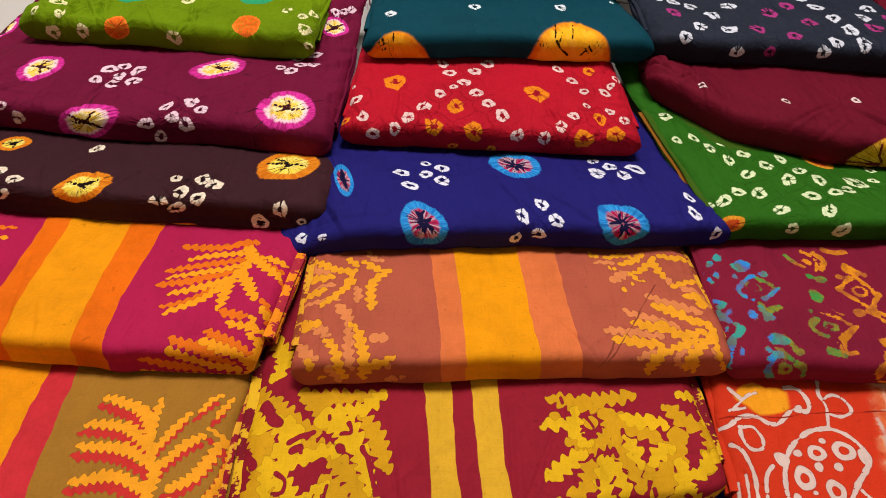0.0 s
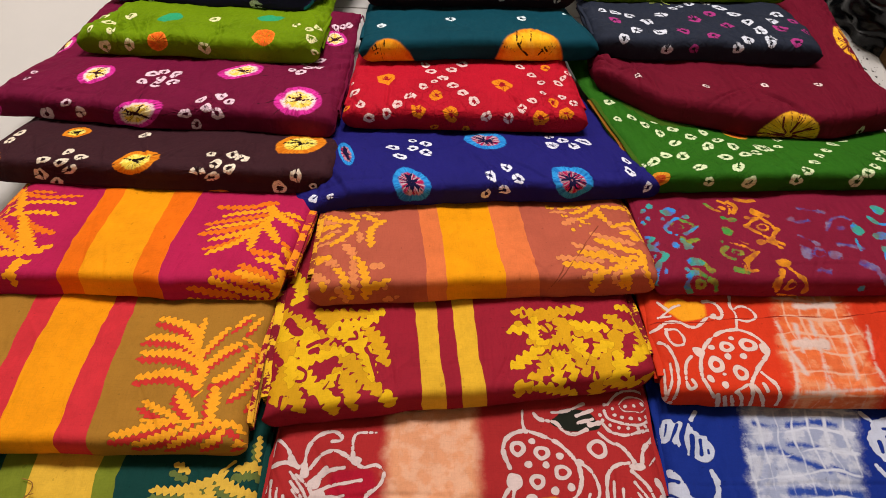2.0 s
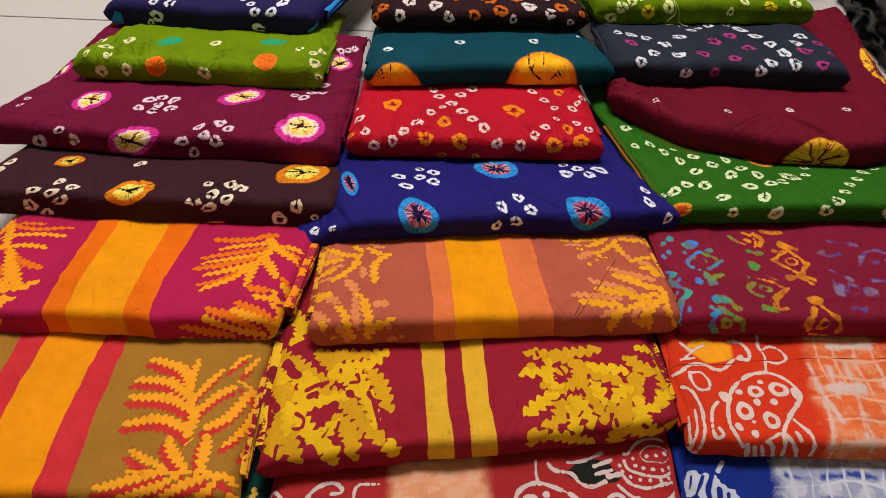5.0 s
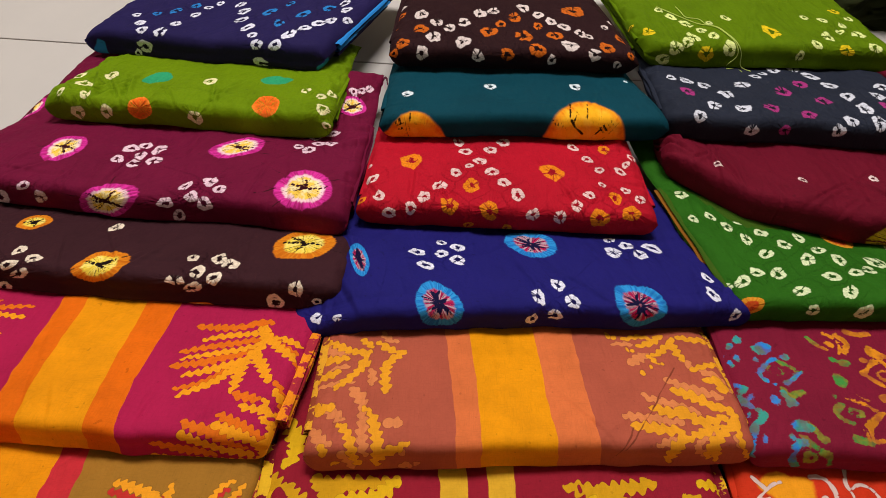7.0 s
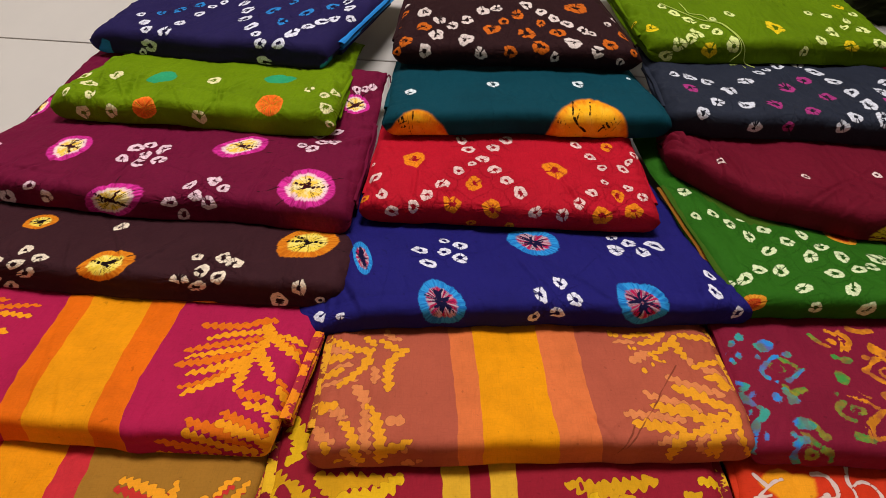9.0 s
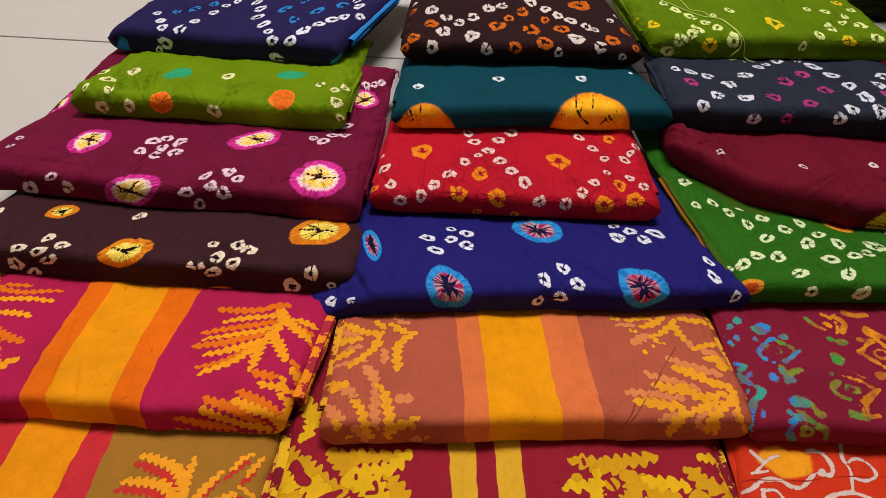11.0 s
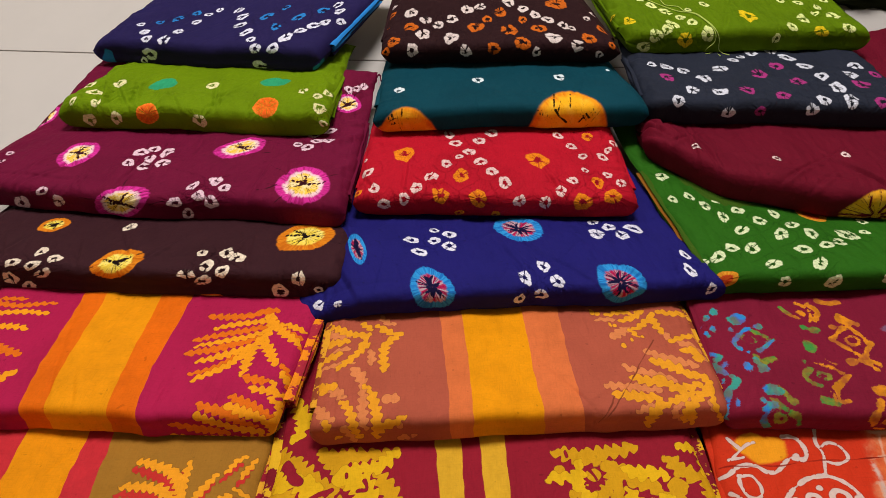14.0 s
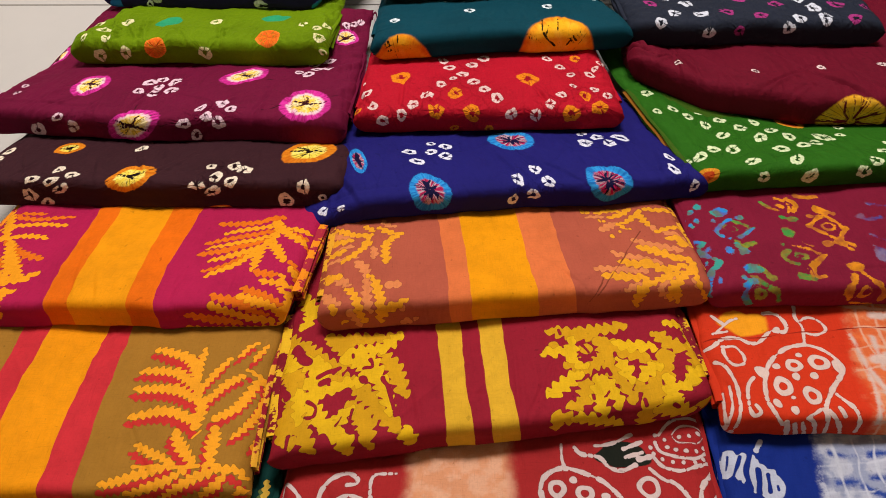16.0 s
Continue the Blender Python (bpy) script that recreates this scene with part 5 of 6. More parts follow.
def dye_r1(p):
    p.band("fade", ((93, 152), (87, 99), (84, 51)), ((214, 152), (202, 99), (191, 53)))
    p.cord("line", 13.5, (9.7, 144.4), (27.2, 138.2), (41.6, 123.9))
    p.cord("line", 2.6, (35.3, 158.5), (41.5, 168.2))
    p.cord("line", 3.3, (4, 98.9), (12.4, 86.9), (15.7, 71.1))
    p.cord("line", 8.3, (3.9, 78.3), (14.9, 65), (31.3, 56.7))
    p.cord("line", 3, (46, 100.6), (48.7, 85.1), (44.4, 69.6), (31.3, 56.7))
    p.cord("line", 2.7, (224, 168.4), (233.1, 156.9))
    p.cord("line", 8.9, (240.6, 149.9), (230, 129.2), (238.3, 118.1))
    p.cord("line", 3.8, (246.4, 157.1), (272.7, 160.7))
    p.cord("line", 2.6, (221, 105.4), (228.2, 91.6), (234.8, 84.8))
    p.cord("line", 3.9, (234.8, 84.8), (232.8, 71.9), (222.9, 52))
    p.cut("line", 1.1, (3.5, 157.1), (2.6, 150.4))
    p.cut("line", 1.5, (8.1, 152), (5.6, 138.8))
    p.cut("line", 2.1, (18.5, 151.5), (10.1, 130.7))
    p.cut("line", 3.1, (28.3, 154.7), (23, 137.9), (22.8, 121))
    p.cut("line", 3.1, (33.4, 138.9), (30.3, 118.7))
    p.cut("line", 2.5, (41.8, 134.8), (39.4, 119.2))
    p.cut("line", 1.9, (47.9, 123.7), (47.8, 120.3))
    p.cut("line", 2, (3.3, 92.4), (9.8, 87.2))
    p.cut("line", 1.6, (0.8, 74.2), (13.4, 66.8))
    p.cut("line", 1.3, (1.2, 54.9), (6.9, 59.3))
    p.cut("line", 1.7, (1, 43.3), (17.3, 53.6))
    p.cut("line", 2.4, (234.2, 132.3), (233.2, 120.7))
    p.cut("line", 2.5, (245.6, 132.3), (249.8, 116.2))
    p.cut("line", 1.9, (243, 147.7), (262.2, 147.2))
    p.cord("smear", 3.8, (103.5, 126.7), (121.9, 126))
    p.cord("smear", 3.5, (124, 122.4), (147.2, 108.3), (168.1, 99.1))
    p.cord("smear", 2.4, (134.7, 128.9), (163.9, 125.6))
    p.cord("smear", 2.6, (174.7, 102.1), (194.2, 94.7))
    p.cord("smear", 4.9, (123.9, 77.5), (191, 74.3))
    p.cord("smear", 3, (123.9, 66.3), (187.9, 63.6))
    p.cord("smear", 3.1, (140.6, 151.7), (159.4, 153))
    p.cord("smear", 3.4, (166.4, 155.8), (191.4, 152.3))
    p.cord("smear", 1.9, (103.7, 154.4), (127.8, 149.9))


def dye_r2(p):
    p.discs("gold", (47, 152, 25, 15))
    p.band("fade", ((153, 155), (140, 95), (139, 30)), ((235, 156), (234, 94), (234, 30)))
    p.fat("smear", (162, 92), (221, 94))
    p.fat("smear", (159, 63), (208, 57))
    p.fat("smear", (168, 130), (150, 137))
    p.hair("mark", (4, 131), (50, 134), (112, 142), (174, 147), (228, 146), (272, 153), (305, 158))
    p.cord("line", 2.6, (53.2, 35.5), (43.4, 55.5), (45.3, 76.3), (54.1, 97.9), (63.7, 110.4), (79.3, 120.4), (96.9, 124.5), (112.2, 120.1), (122.3, 109.8), (124.1, 95.3), (110.4, 76.2), (95.4, 54.6))
    p.cord("line", 2.2, (37.9, 85.8), (28.4, 75.1), (23.9, 54.5), (27.4, 44.4), (33.7, 47.3), (30.1, 54.2))
    p.cord("line", 3.1, (56.2, 39.8), (62.3, 15.3))
    p.cord("line", 2.6, (64.1, 36.1), (71.3, 15.4))
    p.cord("line", 2.5, (71.4, 37.8), (79.5, 15.6))
    p.cord("line", 2.5, (75.8, 42.1), (82.9, 36.6), (88.7, 16.5))
    p.cord("line", 2.5, (92.3, 50.7), (95.1, 38.7), (98.3, 16.6))
    p.cord("line", 2.4, (95.6, 50.8), (104.8, 37.5), (112.3, 18))
    p.cord("line", 2.5, (109.9, 67.1), (118.5, 55.4), (122.4, 41.7), (124.4, 23))
    p.cord("line", 2.4, (107.4, 52.7), (110.2, 44.6))
    p.cord("line", 1.9, (89.1, 50.6), (75.8, 42.1))
    p.cord("line", 2.2, (7.8, 105.8), (15.3, 99.4), (17.8, 79), (17, 58.9), (13.7, 41.4), (9.6, 20.7), (6, 3.4))
    p.cord("line", 1.5, (11.3, 78.5), (9.7, 55.4), (5.3, 39.9), (3.2, 13.9))
    p.cord("line", 1.3, (3.9, 71.8), (3.3, 53.1), (1.7, -3))
    p.cord("line", 2, (21.2, 122.2), (31, 122.4), (36.4, 111.7), (32.4, 101.7), (22.5, 101.6), (18.4, 110.8), (19.2, 122.1))
    p.cord("line", 2.6, (2.9, 121.7), (11.8, 123.8), (23.1, 132.5), (36.6, 133.2), (45.2, 127.7), (54.9, 128.8), (67.6, 140.3), (78.7, 144.7))
    p.cord("line", 2.8, (70.3, 165.5), (83.5, 163.2), (88.9, 149.9), (84.7, 141), (74.6, 141.8))
    p.cord("line", 2.1, (104.8, 178.1), (100.9, 159.1), (104.2, 146), (99.1, 125.3))
    p.cord("line", 2, (105.3, 155), (113.8, 160.7), (123, 156.9), (126.2, 145), (114.1, 138), (104.6, 139.8))
    p.blob("line", 47.8, 93, 6.9, 7, 0.16)
    p.blob("line", 122.2, 99.4, 5.2, 8.8, 0.01)
    p.blob("line", 63.8, 100.7, 3.9, 3.3, 0.00)
    p.blob("line", 88.8, 112.1, 3.4, 2.7, 0.03)
    p.blob("line", 78.2, 87.1, 3.9, 4.3, 0.00)
    p.blob("line", 95.6, 87.5, 3.9, 4, -0.03)
    p.blob("line", 51.6, 58.4, 3.8, 5.1, 0.14)
    p.blob("line", 65.3, 51.3, 3.8, 4.4, -0.03)
    p.blob("line", 68, 64.4, 2, 2, -0.10)
    p.eye("line", 62.6, 77.5, 8.8, 10.9, -0.02, 0.40)
    p.eye("line", 80.4, 100.3, 8.4, 7.8, -0.01, 0.40)
    p.eye("line", 105.1, 103, 10.6, 9, 0.06, 0.45)
    p.eye("line", 86.5, 66.1, 8.8, 10.2, 0.09, 0.45)
    p.cord("line", 2.2, (16.0, 161.6), (25.8, 150.0))
    p.cord("line", 1.7, (17.6, 140.8), (31.1, 152.7), (40.8, 156.5))
    p.cord("line", 2.2, (13.8, 137.9), (28.0, 141.5))
    p.cord("wash", 8.2, (160.7, 108.6), (190.2, 108))
    p.cord("wash", 5, (178.3, 161.9), (220.1, 163.5))
    p.cord("wash", 1.9, (146.9, 137.9), (148.6, 100.4), (145.5, 67.7))
    p.cord("wash", 2.2, (168.1, 134.9), (163.7, 96.3))
    p.cord("wash", 1.7, (186.9, 140.2), (184.2, 101), (174, 46.3))
    p.cord("wash", 1.9, (221.5, 138.7), (216.3, 99.6), (210.1, 61.1))
    p.cord("wash", 1.7, (249.1, 132.2), (237.5, 85.7), (238.4, 55.4))
    p.cord("wash", 2.2, (146.8, 75.5), (138.8, 37))
    p.cord("wash", 1.9, (181.7, 84.6), (179.4, 31.2))
    p.cord("wash", 1.7, (150.3, 44.3), (239.9, 50.5))
    p.cord("wash", 3.3, (150.6, 96.4), (157, 68))


def dye_r3(p):
    p.cord("blue", 2.8, (50.2, 146.5), (33.5, 132.1), (29.9, 125.1), (35.1, 115.8))
    p.cord("blue", 2.8, (68.7, 129.1), (60.8, 120.5), (52.8, 114))
    p.cord("blue", 2.9, (1.6, 118.1), (7.4, 106.6))
    p.cord("blue", 2.3, (2, 100.5), (10.6, 90.6), (19.3, 80.9))
    p.cord("blue", 1.9, (19.3, 80.9), (13.1, 72.6), (7, 70.4))
    p.cord("blue", 2.3, (6.4, 67.3), (3.7, 52), (2, 34.6))
    p.cord("blue", 3.1, (37, 44.7), (46.4, 51.6))
    p.cord("blue", 3.1, (39, 43.1), (35.9, 33), (42.1, 23))
    p.cord("blue", 2.5, (45.4, 101.4), (48.1, 93.1), (52.2, 90.5))
    p.blob("blue", 44.2, 159.2, 9.8, 7.9, 0.10)
    p.blob("blue", 60.5, 150.3, 4.4, 3.3, -0.01)
    p.blob("blue", 32.6, 144.6, 2.2, 3.1, 0.00)
    p.blob("blue", 19.3, 171.3, 4.1, 6, 0.01)
    p.blob("blue", 11, 161.3, 3.1, 4.9, -0.16)
    p.blob("blue", 14, 146, 3.2, 2.9, -0.11)
    p.blob("blue", 6.4, 141.5, 2.8, 2.9, -0.42)
    p.blob("blue", 2.5, 149.6, 2, 3.8, -0.77)
    p.blob("blue", 34.7, 95.1, 5.4, 5.7, -0.64)
    p.blob("blue", 40.6, 111.4, 3.2, 2.3, 0.03)
    p.blob("blue", 12.5, 97.7, 4, 3.2, -0.12)
    p.blob("blue", 11.9, 54, 3.3, 4, -0.06)
    p.blob("blue", 46.9, 67.2, 10.2, 5.6, 0.07)
    p.blob("blue", 36.8, 53.7, 3.2, 3.4, 0.05)
    p.blob("blue", 50.1, 91.8, 4.6, 3.4, 0.05)
    p.cord("green", 2.2, (48.4, 146.3), (59.8, 139.6), (69.1, 130.5))
    p.cord("green", 3, (46.5, 105), (50.7, 97.1), (63, 104.7))
    p.cord("green", 2.7, (55.9, 69.7), (59, 61.6), (66.1, 54.9))
    p.cord("green", 2.7, (47.2, 54.6), (58.2, 47.7), (68.8, 39.5), (74.2, 26.1))
    p.cord("green", 2.7, (96, 92.6), (87.2, 84.2), (87.6, 77.8), (97.3, 72.9))
    p.cord("green", 3.6, (94.7, 55.4), (109, 53.1))
    p.cord("green", 2.3, (93.8, 178.7), (97.7, 169.1))
    p.blob("green", 103.6, 117.5, 7.1, 8.5, 0.07)
    p.blob("green", 91.5, 101.1, 2.7, 4.2, 0.11)
    p.blob("green", 104.8, 148.6, 5.3, 5.6, 0.10)
    p.blob("green", 116.4, 143.5, 7.1, 6.2, 0.04)
    p.eye("green", 46.3, 130.2, 7.1, 6.3, 0.08, 0.72)
    p.eye("green", 52.5, 36.9, 5.9, 8.3, 0.17, 0.50)
    p.eye("green", 105.7, 85.1, 6.5, 6, 0.09, 0.55)
    p.eye("blue", 3.8, 80.6, 3.3, 4.4, -0.62, 0.50)
    p.cord("yellow", 1.6, (99.8, 99), (110.7, 97.2), (122.7, 89.4))
    p.cord("yellow", 2.3, (127.6, 84.9), (115.1, 75.1), (110.7, 66.9), (110.6, 54.9), (117.5, 55.7))
    p.cord("yellow", 1.5, (104.6, 66.6), (107.6, 53.6))
    p.cord("yellow", 1.1, (112.2, 104.5), (119.1, 98.6))
    p.cord("yellow", 2.2, (110.3, 186), (118.9, 178.4), (120.1, 166.4), (114.9, 156))
    p.cord("yellow", 1.7, (98.3, 167.6), (106.7, 160.5))
    p.cord("yellow", 3.7, (134.5, 189.4), (144.7, 185.1), (157.7, 187.3))
    p.cord("yellow", 4.5, (145.5, 161.8), (152.1, 153.5))
    p.blob("yellow", 135.3, 149.4, 3, 4.5, 0.03)
    p.cord("yellow", 3, (130.8, 131.3), (143.1, 145.4), (153.6, 146.2), (164.1, 123.5))
    p.cord("yellow", 2.8, (130.8, 131.3), (141.5, 116.4), (149.8, 105.3))
    p.cord("yellow", 3.6, (148.1, 165), (162.2, 152.8))
    p.cord("yellow", 2.7, (143.9, 102.4), (152.7, 97), (155.7, 91.6))
    p.cord("yellow", 2.8, (162.1, 120.1), (152.6, 107.4), (160.8, 98.4))
    p.cord("yellow", 3.5, (147, 54.9), (142.2, 45), (139.9, 36.4), (145.3, 26.5))
    p.cord("yellow", 2.7, (157.3, 57.3), (168.1, 42.9), (176.2, 33.6), (176.9, 24.4))
    p.cord("yellow", 2.1, (147.6, 20), (168.4, 16.3))
    p.cord("yellow", 2.9, (122, 183.6), (128.3, 171.4), (122.5, 159.5))
    p.blob("yellow", 136.2, 149.2, 3.1, 4.2, 0.03)
    p.blob("yellow", 136.4, 101.5, 5.5, 5.4, -0.07)
    p.blob("yellow", 153.3, 66.9, 9.4, 6.1, -0.05)
    p.blob("yellow", 110.9, 170.7, 4.4, 5.4, 0.02)
    p.eye("yellow", 149.7, 129.2, 7.7, 7.5, -0.08, 0.50)
    p.eye("yellow", 155.8, 36, 7.6, 9, -0.03, 0.50)
    p.cord("violet", 2.9, (187.9, 144.6), (195.9, 138.1), (209.5, 141.5))
    p.cord("violet", 2.2, (189.9, 112.7), (205.5, 97.6))
    p.cord("violet", 2.3, (225.1, 123.2), (237.7, 142.1), (252.5, 151.2), (261.9, 144))
    p.cord("violet", 2.9, (231.7, 97), (256.4, 90.4))
    p.cord("violet", 5.1, (244.6, 64.6), (257.8, 57.4))
    p.cord("violet", 3.4, (260.2, 50.1), (270.6, 38.1))
    p.cord("violet", 2.7, (191.3, 54.3), (203.9, 50.6))
    p.cord("violet", 2.3, (205.9, 164.9), (236.8, 158.3))
    p.blob("violet", 185.7, 83.7, 5.6, 10.6, 0.04)
    p.blob("violet", 216, 77.5, 6.2, 8.6, -0.02)
    p.blob("violet", 244.3, 126.8, 6.9, 4.6, -0.08)
    p.eye("violet", 200.2, 82.8, 9, 8.5, 0.00, 0.50)
    p.cord("blue", 3, (290.2, 144.7), (295.8, 133.4), (306.2, 132.5))
    p.cord("blue", 2.8, (280.8, 88.4), (276.7, 71.2), (282.6, 65.8))
    p.cord("blue", 2.1, (256.1, 105.6), (251.7, 86.1))
    p.blob("blue", 263.5, 123.5, 5.7, 10.9, -0.03)
    p.blob("blue", 308.3, 162.7, 5.9, 10.2, 0.04)
    p.blob("blue", 288.8, 109.5, 9.9, 7, 0.06)
    p.blob("blue", 238.8, 31.2, 4.2, 5.3, -0.02)
    p.blob("blue", 297.8, 91.6, 6.4, 4.4, 0.01)
    p.blob("blue", 309, 165, 6, 9, 0.3)
    p.blob("blue", 328, 145, 5, 9, 0.2)


def dye_r4(p):
    p.dots(0, (21, 223, 8), (191, 113, 8), (209, 118, 6), (224, 144, 7), (189, 35, 9), (268, 32, 10), (204, 49, 8), (225, 68, 7), (244, 87, 7), (264, 104, 7), (291, 129, 8), (315, 144, 7), (282, 45, 9), (297, 56, 7), (316, 73, 7), (319, 87, 6), (335, 92, 7), (353, 102, 6), (318, 46, 7))
    p.suns((339, 69, 10, 16))
    p.mark("dot", 18.3, 221.6, 6.8, 9.5, -0.83)
    p.mark("dot", 36.7, 182, 6.9, 8.8, -0.16)
    p.mark("dot", 49.6, 167.9, 6, 10.9, -0.46)
    p.mark("dot", 69.3, 182.2, 6.5, 6.6, -0.18)
    p.mark("dot", 60, 146.7, 6.6, 11.3, -0.37)
    p.mark("dot", 86.8, 163.6, 7.7, 10, -0.68)
    p.mark("dot", 13.8, 174.8, 5.7, 7.6, 0.04)
    p.mark("dot", 99.6, 140.2, 7.4, 10.2, -0.64)
    p.mark("dot", 125.3, 156.6, 6.6, 10.7, -0.47)
    p.mark("dot", 68.3, 121, 6.9, 12, -1.04)
    p.mark("dot", 108.9, 112.6, 7.7, 13.2, -0.72)
    p.mark("dot", 133, 131.9, 6.3, 10.7, -0.91)
    p.mark("dot", 145, 115.8, 7.8, 12.5, -0.47)
    p.mark("dot", 39.8, 86.6, 6.7, 9.9, -1.14)
    p.mark("dot", 63.1, 87.7, 6.8, 13, -0.81)
    p.mark("dot", 18.5, 73.3, 6.4, 11.3, -1.00)
    p.mark("dot", 2.3, 68.3, 4.9, 5.9, -0.92)
    p.mark("dot", 116.4, 83.6, 7.1, 11.3, -1.31)
    p.mark("dot", 71.5, 59.9, 6.8, 11.2, -1.27)
    p.mark("dot", 76.6, 34.6, 7.1, 8.4, -0.06)
    p.mark("dot", 119.3, 57.9, 7.1, 12.5, -0.73)
    p.mark("dot", 129.4, 32, 9.3, 11, 0.00)
    p.mark("dot", 147.5, 91.2, 6.1, 11.1, -1.22)
    p.mark("dot", 164.5, 97.2, 6.5, 8.4, -0.87)
    p.mark("dot", 182.2, 112, 10.2, 11, 0.15)
    p.mark("sun", 11.1, 40, 15, 11, 0.60)
    p.mark("sun", 173.7, 159.7, 18.3, 16.6, -0.66)


def dye_r5(p):
    p.dots(0, (70, 79, 6), (163, 98, 5), (245, 132, 6), (315, 134, 6), (367, 25, 7))
    p.suns((265, 24, 40, 39), (424, 242, 24, 50))


def dye_r6(p):
    p.dots(0, (27, 146, 7), (47, 143, 10), (68, 134, 10), (89, 109, 11), (118, 138, 11), (145, 163, 9), (161, 177, 7), (180, 190, 10), (212, 202, 10), (226, 180, 12), (239, 153, 11), (248, 123, 10), (253, 85, 11), (65, 78, 9), (41, 50, 9), (98, 74, 10), (105, 36, 9), (224, 57, 10), (209, 41, 9), (257, 51, 8), (285, 123, 10))
    p.dots(10, (40, 108, 10), (164, 118, 11), (198, 147, 11), (133, 73, 11), (174, 61, 10), (209, 103, 10), (145, 36, 8))
    p.dots(10, (288, 98, 11), (294, 55, 9), (317, 124, 9), (322, 89, 7))
    p.dots(0, (302, 148, 10), (252, 93, 9), (259, 60, 10))


def dye_r7(p):
    p.dots(0, (62, 114, 8), (74, 96, 9), (88, 80, 7), (69, 61, 9), (58, 52, 8), (41, 43, 10), (26, 26, 10), (107, 96, 6), (138, 114, 7), (98, 65, 8), (113, 44, 10), (253, 120, 7), (275, 114, 7), (231, 54, 8), (257, 72, 9), (284, 89, 6), (295, 102, 6), (314, 119, 6), (304, 81, 9), (308, 52, 9), (209, 35, 7), (54, 133, 7))
    p.dots(10, (15, 73, 8), (82, 36, 11), (184, 80, 13), (269, 46, 10), (2, 95, 3), (306, 138, 8))


# ---- the cloths: dye function, layers, base colour, motif colours, label ----
def layer(key, tint, soft=0.35, rag=0.5, *more):
    return (key, tint, soft, rag, *more)


